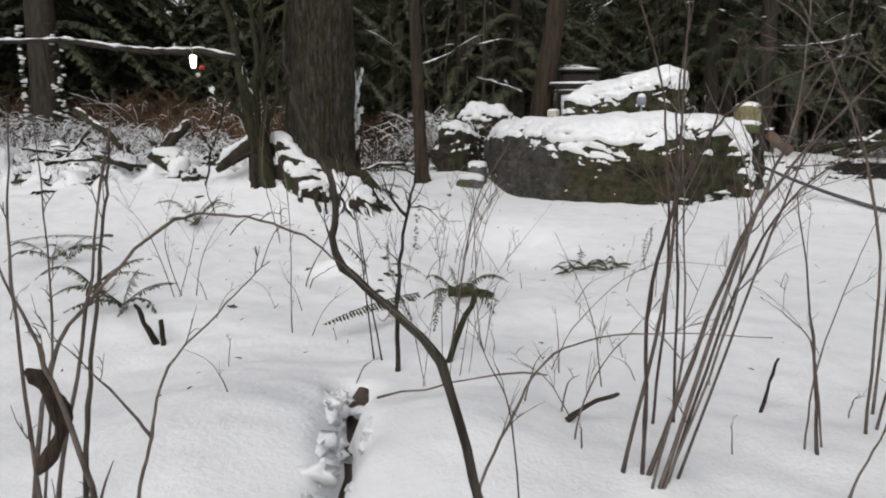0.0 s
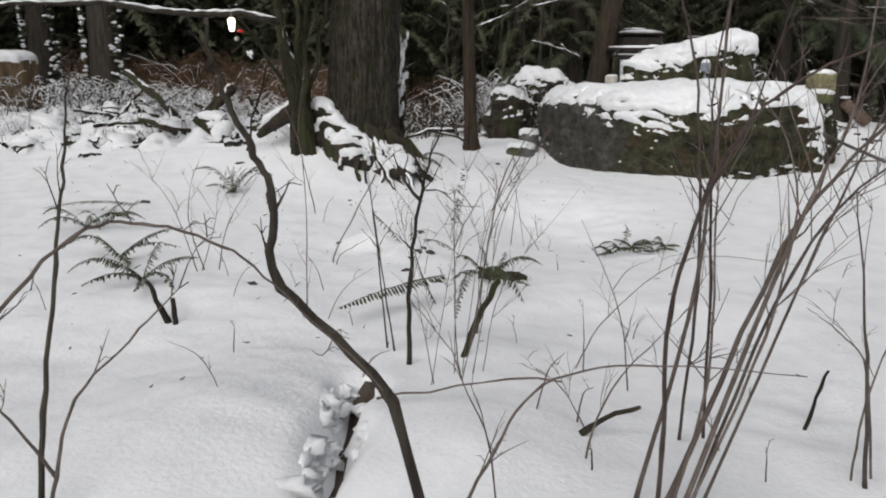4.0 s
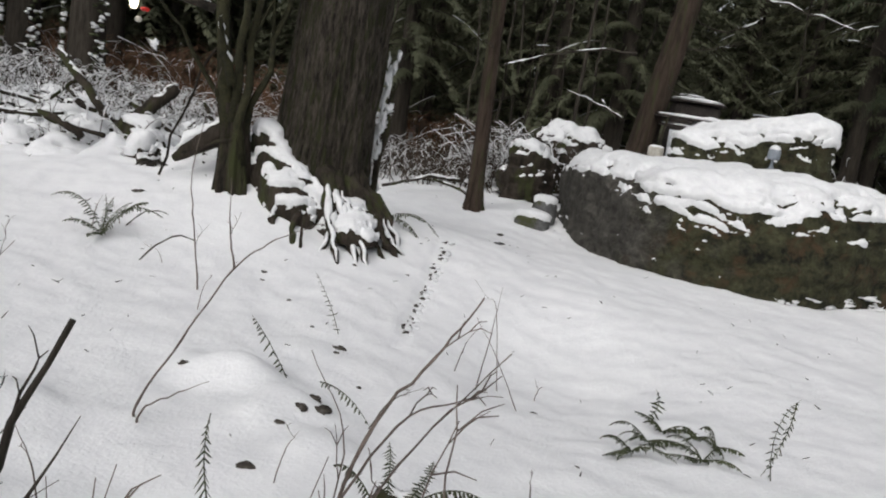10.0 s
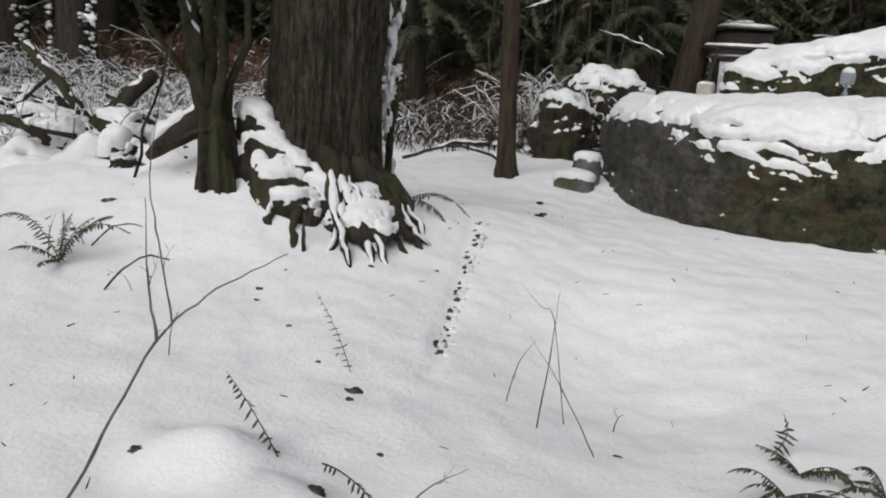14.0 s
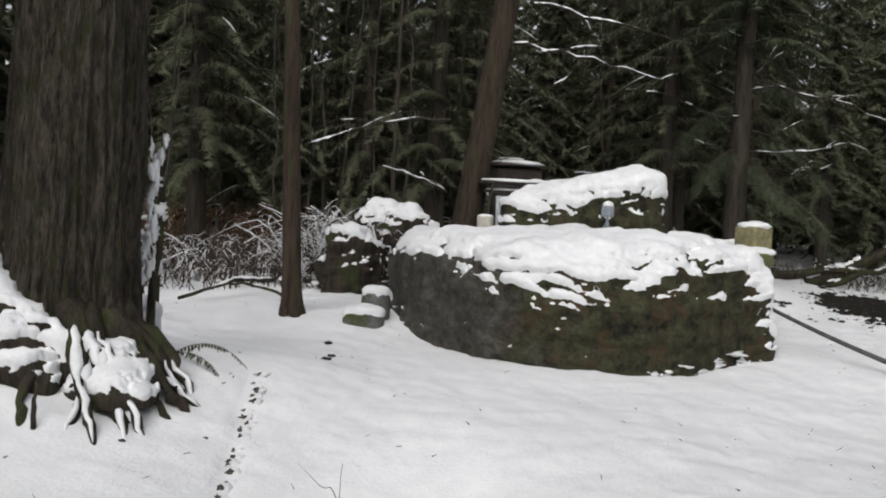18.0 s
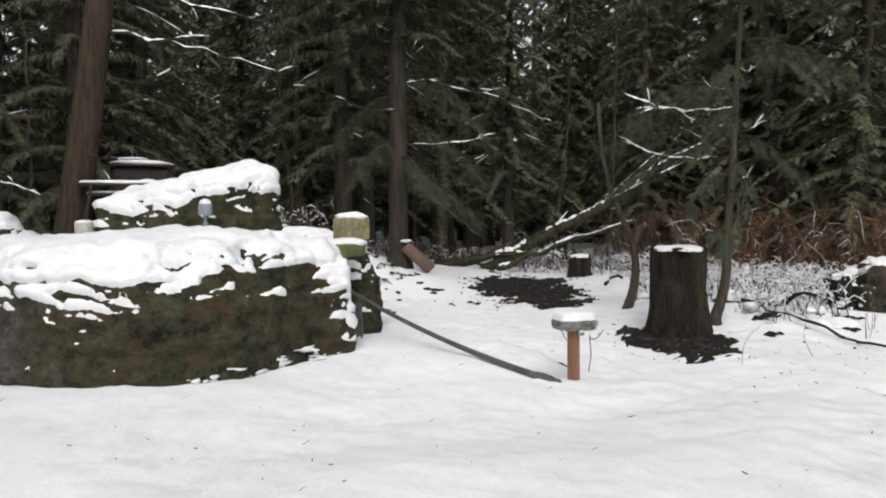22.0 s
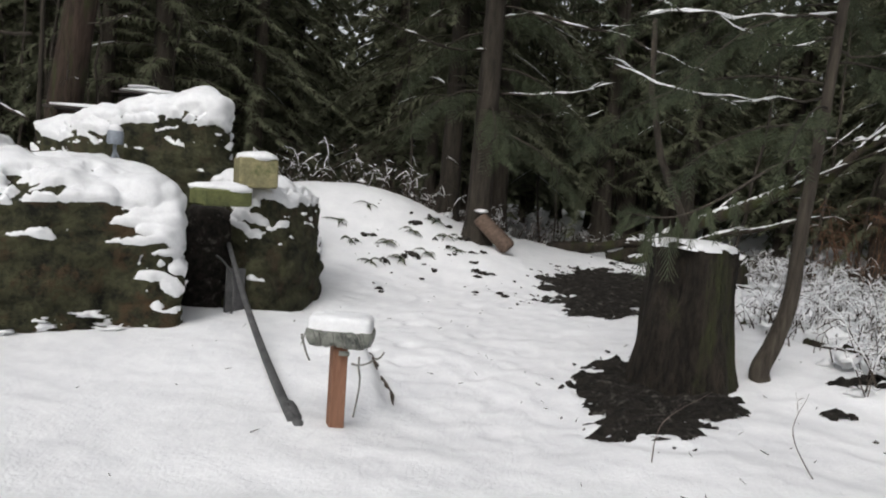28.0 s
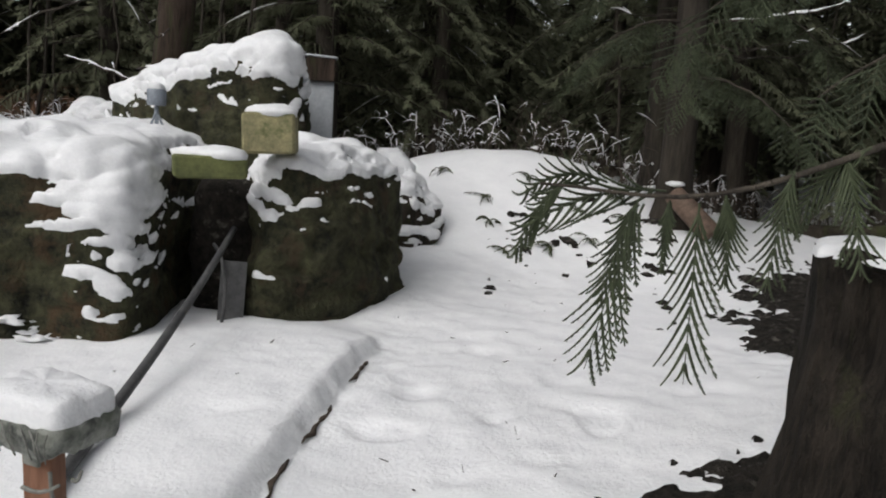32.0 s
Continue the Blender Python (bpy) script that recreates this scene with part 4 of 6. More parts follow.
def stump(name, label, x, y, r, h, seed, flare=0.45, snow=0.09, n=64, rings=40, notch=None, wood=None):
    """A cut stump with furrowed, hollowed sides and a snow cap."""
    t = thing(name, label, "stump", (x, y, ground(x, y)), "stumps")
    mb = MB()
    o = Vector((seed * 3.3, 0, 0))
    for i in range(rings + 4):
        s = min(1, i / rings)
        for j in range(n):
            a = math.tau * j / n
            z = -0.25 + (h + 0.25 + 0.13 * noise.noise(Vector((math.cos(a) * 1.5, math.sin(a) * 1.5, 0)) + o)) * s
            k = r * (1 + flare * math.exp(-max(0, z) / (0.35 * h)) + 0.13 * noise.noise(Vector((math.cos(a) * 2.2, math.sin(a) * 2.2, z * 0.8)) + o) + 0.09 * noise.noise(Vector((math.cos(a) * 5, math.sin(a) * 5, z * 1.6)) + o) + 0.05 * noise.noise(Vector((math.cos(a) * 12, math.sin(a) * 12, z * 3)) + o))
            if notch is not None:
                w = max(0, 1 - abs((a - notch + math.pi) % math.tau - math.pi) / 0.6) * smooth01(0.45 * h, 0.7 * h, z) * smooth01(1.02 * h, 0.9 * h, z)
                k *= 1 - 0.45 * w
            if i > rings:
                k *= (0.8, 0.45, 0.02)[i - rings - 1]
                z -= 0.04 * (i - rings)
            mb.v.append((k * math.cos(a), k * math.sin(a), z))
    for i in range(rings + 3):
        for j in range(n):
            a, b = i * n + j, i * n + (j + 1) % n
            mb.f.append((a, b, b + n, a + n))
    part("wood", mb, wood or STUMPWOOD, t)
    cap = MB()
    for i in range(9):
        q = i / 8
        for j in range(n):
            a = math.tau * j / n
            k = r * (1.0 + 0.1 * noise.noise(Vector((math.cos(a) * 2, math.sin(a) * 2, 3)) + o) + 0.14 * noise.noise(Vector((math.cos(a) * 6, math.sin(a) * 6, 5)) + o)) * math.sin(q * math.pi / 2) ** 0.6
            z = h - 0.05 + 0.02 + (snow + 0.04) * math.cos(q * math.pi / 2) ** 0.5 + 0.02 * noise.noise(Vector((k * math.cos(a) * 4, k * math.sin(a) * 4, 0)) + o)
            cap.v.append((k * math.cos(a), k * math.sin(a), z))
    for i in range(8):
        for j in range(n):
            a, b = i * n + j, i * n + (j + 1) % n
            cap.f.append((a, a + n, b + n, b))
    part("snow_cap", cap, SNOW_BIT, t, "white snow cap")
    return t


stump("stump", "tall rotten cedar stump with a snow cap in bare soil", 10.3, 13.08, 0.35, 1.19, 1, 0.36, 0.035, notch=-2.2)
boulder("stump", "dark broken stump with snow beside the boulder", [(-0.25, 17.0), (0.1, 16.75), (0.75, 16.8), (1.05, 17.2), (0.9, 17.8), (0.0, 17.9)], -0.05, 1.28, (-0.1, 0), 4.0, 0.2, 12, cols=180, rows=110, material=ROTTEN, snow_line=0.5, snow_deep=0.05, steep=0.0,
        bias=lambda p: max(-0.5, 1.4 * (p.z - 1.18)) + 0.6 * smooth01(0.05, -0.3, p.x) * smooth01(0.8, 0.1, p.z), category="stump", top_part="wood", group="stumps")
boulder("snow_mound", "hump of brush buried in thick snow behind the stump", [(0.1, 17.5), (0.9, 17.2), (1.9, 17.1), (2.3, 17.6), (2.0, 18.3), (1.1, 18.7), (0.2, 18.4)], 0.3, 1.68, (-0.12, 0), 2.2, 0.17, 13, cols=200, rows=90, material=ROTTEN, snow_line=0.42, snow_deep=0.05, category="mound", top_part="brushwood", group="mounds", steep=0.3, fine=1.2)
boulder("snow_mound", "snowy hump of broken brushwood behind the boulders", [(4.9, 17.7), (5.6, 17.5), (6.1, 17.8), (6.35, 18.3), (5.9, 18.8), (5.0, 18.7)], 0.3, 1.22, (-0.4, 0), 1.7, 0.15, 15, cols=200, rows=90, material=ROTTEN, snow_line=0.22, snow_deep=0.05, category="mound", top_part="brushwood", group="mounds", steep=0.0, fine=1.3)
boulder("stump", "broken root stump draped with snow among brush", [(13.7, 12.9), (14.1, 12.55), (14.6, 12.6), (15.0, 13.0), (14.7, 13.5), (13.9, 13.5)], 0.0, 0.95, (0.1, 0), 2.8, 0.26, 14, cols=180, rows=80, material=ROTTEN, snow_line=0.72, snow_deep=0.045, steep=0.4, fine=1.2, category="stump", top_part="wood", group="stumps")
stump("stump", "small dark stump with a snow pad", 13.75, 13.25, 0.16, 0.5, 6, 0.5, 0.06)
stump("stump", "brown stump with a thick snow cap", -10.9, 16.6, 0.55, 0.95, 4, 0.2, 0.25, wood=OLDWOOD)
stump("stump", "dark stump beneath the trees", 13.6, 20.6, 0.26, 0.55, 5, 0.3, 0.05)

# ---- bare soil ----


def soil(name, x, y, rx, ry, turn, seed, step=0.035):
    """A ragged patch of bare dark soil where the snow is gone."""
    mb, o, idx = MB(), Vector((seed * 4.1, seed, 0)), {}
    nx, ny = int(rx * 1.6 / step), int(ry * 1.6 / step)
    for i in range(-nx, nx + 1):
        for j in range(-ny, ny + 1):
            u, v = i * step, j * step
            px, py = x + u * math.cos(turn) - v * math.sin(turn), y + u * math.sin(turn) + v * math.cos(turn)
            p = Vector((px, py, 0))
            m = 1 - math.hypot(u / rx, v / ry) + 0.34 * noise.noise(p * 1.5 + o) + 0.42 * noise.noise(p * 4 + o) + 0.4 * noise.noise(p * 11)
            lift = min(0.035, m * 0.12) + 0.035 * noise.noise(p * 8) + 0.03 * noise.noise(p * 19)
            if m > -0.18:
                idx[i, j] = len(mb.v)
                mb.v.append((px, py, ground(px, py) + (lift if m > 0 else -0.03)))
    for i, j in list(idx):
        q = [idx.get(c) for c in ((i, j), (i + 1, j), (i + 1, j + 1), (i, j + 1))]
        if None not in q:
            mb.f.append(tuple(q))
    return solid(name, mb, SOIL, "ragged bare dark soil showing through the snow", "soil", kind="structure")


soil("bare_soil", 9.8, 12.7, 0.52, 1.2, -0.1, 1)
soil("bare_soil", 10.22, 12.45, 0.4, 0.38, 0.3, 4)
soil("bare_soil", 10.9, 18.6, 1.0, 2.3, -0.3, 2)
soil("bare_soil", 10.25, 16.6, 0.5, 0.8, 0.1, 3)

# ---- post, pipe, fittings ----
post = thing("post", "short wooden post carrying a wrapped box under snow", "post", (7.53, 11.5, ground(7.53, 11.5)), "")
pz = post.location.z
part("upright", MB().box((0, 0, 0.22), (0.1, 0.1, 0.72), pose(0, 0, 0, 0, -1, 22), 0.06), POSTWOOD, post, smooth=False)
rng = random.Random(3)
wr = MB()
n = 48


def slab(a):
    """An oblong with rounded corners."""
    return (abs(math.cos(a)) ** 7 + abs(math.sin(a)) ** 7) ** (-1 / 7)


for i, (z, k) in enumerate(((0.57, 0.3), (0.555, 0.8), (0.565, 0.95), (0.60, 1.0), (0.64, 1.02), (0.66, 0.98), (0.67, 0.02))):
    for j in range(n):
        a = math.tau * j / n
        e = k * slab(a) * (1 + 0.05 * noise.noise(Vector((math.cos(a) * 6, math.sin(a) * 6, z * 30))))
        sag = 0.03 * noise.noise(Vector((math.cos(a) * 3, math.sin(a) * 3, 2))) if i < 4 else 0
        wr.v.append((0.215 * e * math.cos(a), 0.15 * e * math.sin(a), z + sag + 0.012 * noise.noise(Vector((math.cos(a) * 9, math.sin(a) * 9, i)))))
for i in range(6):
    wr.f += [(i * n + j, i * n + (j + 1) % n, (i + 1) * n + (j + 1) % n, (i + 1) * n + j) for j in range(n)]
part("wrapped_box", wr, WRAP, post, "box wrapped in dull greenish plastic")
for k in range(11):
    x = -0.2 + 0.04 * k
    part("cord", MB().tube(bend((x, -0.158, 0.66), (x + rng.uniform(-0.06, 0.06), -0.156, 0.56), (0, -0.006, 0), 3, 0.005, rng), taper(0.0035, 0.003, 3), 4), WIRE, post)
cp = MB()
for i in range(9):
    q = i / 8
    for j in range(n):
        a = math.tau * j / n
        k = slab(a) * math.sin(q * math.pi / 2) ** 0.4 * (1 + 0.03 * noise.noise(Vector((math.cos(a) * 3, math.sin(a) * 3, 5))))
        cp.v.append((0.205 * k * math.cos(a), 0.14 * k * math.sin(a), 0.655 + 0.1 * math.cos(q * math.pi / 2) ** 0.35 + 0.014 * noise.noise(Vector((k * math.cos(a) * 3, k * math.sin(a) * 3, 1)))))
for i in range(8):
    cp.f += [(i * n + j, (i + 1) * n + j, (i + 1) * n + (j + 1) % n, i * n + (j + 1) % n) for j in range(n)]
part("snow_cap", cp, SNOW_BIT, post, "white snow cap")
part("cord", MB().tube(bend((0.14, -0.1, 0.5), (0.13, -0.1, 0.1), (0.015, 0, 0), 6, 0.006, rng), taper(0.007, 0.006, 6), 5), WIRE, post)
for a, b in (((-0.24, -0.1, 0.62), (-0.17, -0.14, 0.46)), ((0.24, -0.1, 0.5), (0.30, -0.12, 0.55)), ((0.1, -0.17, 0.47), (0.24, -0.15, 0.5))):
    part("cord", MB().tube(bend(a, b, (0, 0, -0.02), 4), taper(0.008, 0.006, 4), 5), WIRE, post)
part("plate", MB().box((0.04, -0.085, 0.51), (0.07, 0.01, 0.03)), WRAP, post)

pipe = thing("pipe", "long grey pipe running from the rock gap into the snow", "pipe")
pp = bend((5.83, 14.7, 0.74), (7.26, 11.47, ground(7.26, 11.47) + 0.0), (0, 0, -0.1), 14)
part("tube", MB().tube(pp, taper(0.024, 0.036, 14), 12), PIPE, pipe)
part("frayed_end", MB().tube(bend((7.18, 11.72, ground(7.18, 11.72) + 0.03), (7.31, 11.4, ground(7.27, 11.4) - 0.02), (0, 0, 0.01), 8, 0.008, rng), [0.036, 0.045, 0.037, 0.046, 0.038, 0.043, 0.034, 0.04, 0.03], 9), PIPE, pipe)
gb1 = thing("board", "short grey board standing in the rock gap", "board", (5.98, 14.5, ground(5.98, 14.5)))
part("plank", MB().box((0, 0, 0.2), (0.2, 0.05, 0.5), pose(0, 0, 0, -8, 3, 35), 0.06), PIPE, gb1, smooth=False)
hose = thing("hose", "thin dark hose looped in the rock gap", "hose")
part("tube", MB().tube(bend((5.75, 14.55, 0.62), (5.98, 14.35, -0.05), (0.12, -0.05, 0.1), 10), taper(0.014, 0.014, 10), 8), PIPE, hose)

lin = thing("lintel_block", "mossy concrete block bridging the rock gap", "block", (5.80, 14.42, 1.25))
part("block", MB().box((0, 0, 0), (0.54, 0.34, 0.17), pose(0, 0, 0, 0, -1, 44), 0.05), LINTEL, lin, smooth=False)
part("snow_cap", MB().blob((0.0, 0.06, 0.09), (0.3, 0.2, 0.07), rng, 18, 7, 0.4), SNOW_BIT, lin)
blk = thing("concrete_block", "weathered yellowish concrete block with snow on top", "block", (6.02, 14.9, 1.5))
part("block", MB().box((0, 0, 0.03), (0.42, 0.34, 0.33), pose(0, 0, 0, 0, -2, 28), 0.06), BLOCK, blk, smooth=False)
part("snow_cap", MB().blob((0, 0, 0.2), (0.23, 0.19, 0.07), rng, 18, 8, 0.25), SNOW_BIT, blk)

lamp = thing("spot_lamp", "small grey outdoor spot lamp capped with snow", "lamp", (4.11, 15.66, 1.56))
part("head", MB().tube([(0, 0, 0.16), (0, 0, 0.18), (0, 0, 0.31), (0, 0, 0.33)], [0.085, 0.095, 0.095, 0.07], 16), LAMP, lamp)
part("stem", MB().tube([(0, 0, -0.1), (0, 0, 0.17)], [0.02, 0.02], 8), LAMP, lamp)
for a in (0.3, 2.4, 4.5):
    part("leg", MB().tube([(0.09 * math.cos(a), 0.09 * math.sin(a), -0.08), (0, 0, 0.1)], [0.012, 0.012], 6), LAMP, lamp)
part("snow_cap", MB().blob((0, 0, 0.335), (0.085, 0.085, 0.06), rng, 12, 6, 0.15), SNOW_BIT, lamp)

can = thing("tin", "pale tin standing on the snowy boulder", "tin", (2.5, 17.05, 1.40))
part("body", MB().tube([(0, 0, 0), (0, 0, 0.01), (0, 0, 0.21), (0, 0, 0.22)], [0.13, 0.14, 0.14, 0.13], 20), TIN, can)
part("snow_cap", MB().blob((0, 0, 0.22), (0.135, 0.135, 0.04), rng, 16, 6, 0.1), SNOW_BIT, can)

shel = thing("shelter", "small dark board shelter with snowy flat roofs", "shelter", (3.2, 18.5, ground(3.2, 18.5)))
sz = shel.location.z
for x, y, z, wx, wy, wz, m in ((0.12, 0.2, 1.9 - sz, 0.9, 0.6, 1.3, BOX), (0.12, 0.15, 2.58 - sz, 1.05, 0.7, 0.04, BOX), (-0.05, -1.2, 2.2 - sz, 1.5, 0.4, 0.04, BOX), (-0.1, -1.15, 2.05 - sz, 1.2, 0.3, 0.04, BOX), (0.0, -1.0, 1.75 - sz, 0.06, 0.06, 0.9, BOX)):
    part("board", MB().box((x, y, z), (wx, wy, wz)), m, shel, smooth=False)
for x, y, z, wx, wy, h in ((0.12, 0.15, 2.63 - sz, 0.52, 0.35, 0.06), (0.0, 0.1, 2.7 - sz, 0.25, 0.2, 0.035), (-0.05, -1.2, 2.235 - sz, 0.76, 0.2, 0.04), (-0.1, -1.15, 2.08 - sz, 0.6, 0.15, 0.03)):
    part("roof_snow", MB().blob((x, y, z), (wx, wy, h), rng, 22, 6, 0.2), SNOW_BIT, shel)
part("panel", MB().box((-0.4, -1.45, 1.72 - sz), (0.27, 0.03, 0.5), pose(0, 0, 0, -8, 0, 4)), PANEL, shel, "pale grey upright panel", smooth=False)
part("pole", MB().tube([(-0.75, -1.5, 1.2 - sz), (-0.6, -1.45, 2.2 - sz)], [0.028, 0.022], 8), BARK, shel)

feeder = thing("hanging_feeder", "lit hanging feeder with a red base", "feeder", (-2.93, 8.95, 1.9))
part("bulb", MB().tube([(0, 0, 0.13), (0, 0, 0.16), (0, 0, 0.26), (0, 0, 0.28)], [0.02, 0.032, 0.042, 0.02], 14), GLOW, feeder, "glowing warm white bulb")
part("base", MB().tube([(0.1, 0, 0.12), (0.1, 0, 0.13), (0.1, 0, 0.145), (0.1, 0, 0.15)], [0.03, 0.035, 0.035, 0.02], 14), RED, feeder, "red plastic base")
part("cord", MB().tube([(0, 0, 0.28), (-0.02, 0, 0.42)], [0.006, 0.006], 5), WIRE, feeder)
part("drip_cup", MB().blob((0.05, 0, 0.05), (0.03, 0.03, 0.025), rng, 10, 6, 0.1), TIN, feeder)
part("pendant", MB().blob((0.2, 0, -0.12), (0.035, 0.02, 0.04), rng, 10, 6, 1.2), SNOW_BIT, feeder)

cut = thing("cut_log", "short pale cut log leaning at the cedar's foot", "log", (9.0, 20.2, ground(9.0, 20.2)))
part("wood", MB().tube([(-0.25, 0, 0.55), (-0.22, 0, 0.52), (0.3, -0.15, 0.06), (0.33, -0.16, 0.03)], [0.11, 0.14, 0.15, 0.12], 14), CUTWOOD, cut)
part("snow_cap", MB().blob((-0.22, 0, 0.66), (0.13, 0.12, 0.04), rng, 10, 5, 0.3), SNOW_BIT, cut)

# edge of the plank walk that shows out of the snow
for k, (y0, y1) in enumerate(((14.25, 13.78), (13.4, 12.9), (12.7, 12.1))):
    a, b = (7.33 + 0.25 * (14.3 - y0), y0), (7.33 + 0.25 * (14.3 - y1), y1)
    za, zb = ground(*a), ground(*b)
    pl = thing("plank", "dark plank edge showing out of the snow", "plank", (a[0], a[1], za), "walk planks")
    part("board", MB().tube(bend((0, 0, 0.012), (b[0] - a[0], b[1] - a[1], zb - za + 0.012), (0.015, 0, 0.0), 8, 0.012, rng), [0.006, 0.016, 0.008, 0.017, 0.006, 0.014, 0.018, 0.009, 0.005], 6), PLANKWOOD, pl)
rng = random.Random(61)
for k in range(11):
    x, y = rng.uniform(11.2, 15.0), rng.uniform(10.2, 14.5)
    soil("bare_patch", x, y, rng.uniform(0.1, 0.3), rng.uniform(0.06, 0.14), rng.uniform(-0.5, 0.5), 20 + k)
for k in range(6):
    x, y = rng.uniform(-6.5, -3.2), rng.uniform(10.4, 11.8)
    soil("bare_patch", x, y, rng.uniform(0.1, 0.25), rng.uniform(0.06, 0.12), rng.uniform(-0.5, 0.5), 40 + k)

for k in range(11):
    x, y = rng.uniform(6.2, 9.0), rng.uniform(18.2, 20.8)
    soil("bare_patch", x, y, rng.uniform(0.05, 0.2), rng.uniform(0.05, 0.1), rng.uniform(-0.8, 0.8), 60 + k, 0.025)

# a red box on a pale upright panel behind the upper boulder
bx = thing("box_stand", "dull red box on a pale upright plastic panel", "box", (4.5, 18.1, ground(4.5, 18.1)))
bz = bx.location.z
part("panel", MB().box((0, 0, (2.2 - bz) / 2), (0.34, 0.05, 2.2 - bz), pose(0, 0, 0, 0, 0, 30), 0.1), PANEL, bx, "pale translucent plastic panel", smooth=False)
part("box", MB().box((0, 0, 2.34 - bz), (0.36, 0.2, 0.3), pose(0, 0, 0, 0, 0, 30), 0.08), BARK_RED, bx, "dull dark red box", smooth=False)
part("lid", MB().box((0, 0, 2.5 - bz), (0.42, 0.24, 0.03), pose(0, 0, 0, 0, 2, 30), 0.1), PANEL, bx, smooth=False)


# ---- shrubs, saplings ----
def shrub(label, stems, seed, twigs=4, reach=0.25, ground_it=True, name="shrub", material=None):
    """A bare shrub: each stem is a line of points and a radius; side twigs grow from its upper part."""
    rng = random.Random(seed)
    x, y, _ = stems[0][0][0]
    t = thing(name, label, "shrub", (x, y, ground(x, y)), "bare shrubs")
    o = Vector(t.location)
    for pts, r in stems:
        pts = [Vector(p) for p in pts]
        if ground_it and pts[0].z < 0.7:
            g = pts[0].copy()
            d = (pts[0] - pts[1]).normalized()
            gz = ground(g.x, g.y)
            if g.z > gz + 0.05:
                pts.insert(0, Vector((g.x + d.x * 0.3 * (g.z - gz), g.y + d.y * 0.3 * (g.z - gz), gz - 0.08)))
            else:
                pts[0].z = gz - 0.06
        r *= 0.85
        line = [q - o for q in curve(pts, 6)]
        m = len(line)
        line = [q + Vector((rng.uniform(-1, 1), rng.uniform(-1, 1), rng.uniform(-1, 1))) * r * 0.5 for q in line]
        rad = [r * (1 - 0.78 * i / (m - 1)) * (1.25 if i % 6 == 0 else 1) for i in range(m)]
        mb = MB().tube(line, rad, 6)
        part("stem", mb, material or TWIG, t)
        for k in range(twigs):
            i = rng.randint(int(m * 0.35), m - 2)
            d = (line[i + 1] - line[i]).normalized()
            s = Vector((rng.uniform(-1, 1), rng.uniform(-0.6, 0.6), rng.uniform(-0.1, 0.8)))
            ln = reach * rng.uniform(0.35, 1.1)
            e = line[i] + (d * 0.6 + s * 0.7).normalized() * ln
            q = bend(line[i], e, (0, 0, rng.uniform(-0.03, 0.03)), 4, ln * 0.03, rng)
            mb = MB().tube(q, taper(max(0.0016, rad[i] * 0.5), 0.0007, 4), 5)
            for h in range(2):
                j = rng.randint(1, 3)
                e2 = q[j] + (d * 0.5 + Vector((rng.uniform(-1, 1), rng.uniform(-1, 1), rng.uniform(0, 0.7)))).normalized() * ln * 0.4
                mb.tube([q[j], q[j].lerp(e2, 0.5) + Vector((0, 0, 0.008)), e2], [0.0013, 0.0011, 0.0006], 4)
            part("twig", mb, material or TWIG, t)
    return t


shrub("bare crooked sapling with a thick dark stem", [
    (((0.11, 1.69, 0.41), (-0.01, 1.77, 0.85), (-0.25, 1.81, 1.09), (-0.27, 1.85, 1.27), (-0.32, 1.86, 1.37), (-0.355, 1.84, 1.47), (-0.37, 1.80, 1.56), (-0.37, 1.8, 1.63)), 0.018)], 1, 3, 0.15, material=BARK_DARK)
shrub("thin arching bare shrub in the snow", [
    (((0.10, 2.04, 0.33), (0.21, 2.08, 0.59), (0.33, 2.11, 0.76), (0.56, 2.12, 0.82), (0.98, 2.12, 0.81)), 0.007),
    (((0.20, 2.08, 0.58), (0.11, 2.12, 0.81), (0.09, 2.2, 1.25)), 0.004)], 2, 5, 0.25)
shrub("bare forked shrub beside the snowy log", [
    (((-0.72, 1.61, 0.5), (-0.69, 1.65, 0.71), (-0.65, 1.68, 0.87), (-0.51, 1.7, 1.02), (-0.41, 1.72, 1.12)), 0.007),
    (((-0.69, 1.65, 0.71), (-0.79, 1.67, 0.82), (-0.93, 1.69, 0.95)), 0.005)], 3, 3, 0.15)
shrub("bare shrub with one long arching whip", [
    (((-0.99, 1.66, 0.52), (-0.95, 1.72, 0.86), (-0.87, 1.75, 1.0), (-0.68, 1.78, 1.19), (-0.53, 1.79, 1.22), (-0.36, 1.78, 1.18), (-0.22, 1.76, 1.08), (-0.02, 1.73, 0.9)), 0.008)], 4, 6, 0.14)
sh = shrub("upright bare dark stems with a hanging dead leaf", [
    (((-0.83, 1.47, 0.59), (-0.77, 1.55, 1.04), (-0.71, 1.63, 1.49)), 0.009),
    (((-0.86, 1.47, 0.59), (-0.93, 1.56, 1.1), (-0.94, 1.63, 1.46)), 0.008),
    (((-0.65, 1.29, 0.69), (-0.75, 1.34, 0.99), (-0.84, 1.37, 1.18)), 0.010),
    (((-1.02, 1.75, 0.42), (-1.0, 1.84, 0.95), (-1.05, 1.93, 1.46)), 0.007)], 5, 3, 0.15)
lf = MB().tube(curve([Vector(q) - Vector(sh.location) for q in ((-0.84, 1.43, 0.95), (-0.80, 1.42, 0.92), (-0.77, 1.42, 0.85), (-0.79, 1.41, 0.79), (-0.82, 1.4, 0.74))], 4), [0.006, 0.012, 0.018, 0.015, 0.012, 0.014, 0.02, 0.022, 0.02, 0.015, 0.011, 0.012, 0.016, 0.018, 0.016, 0.012, 0.005], 7)
part("dead_leaf", lf, BARK_RED, sh, "curled brown dead leaf")
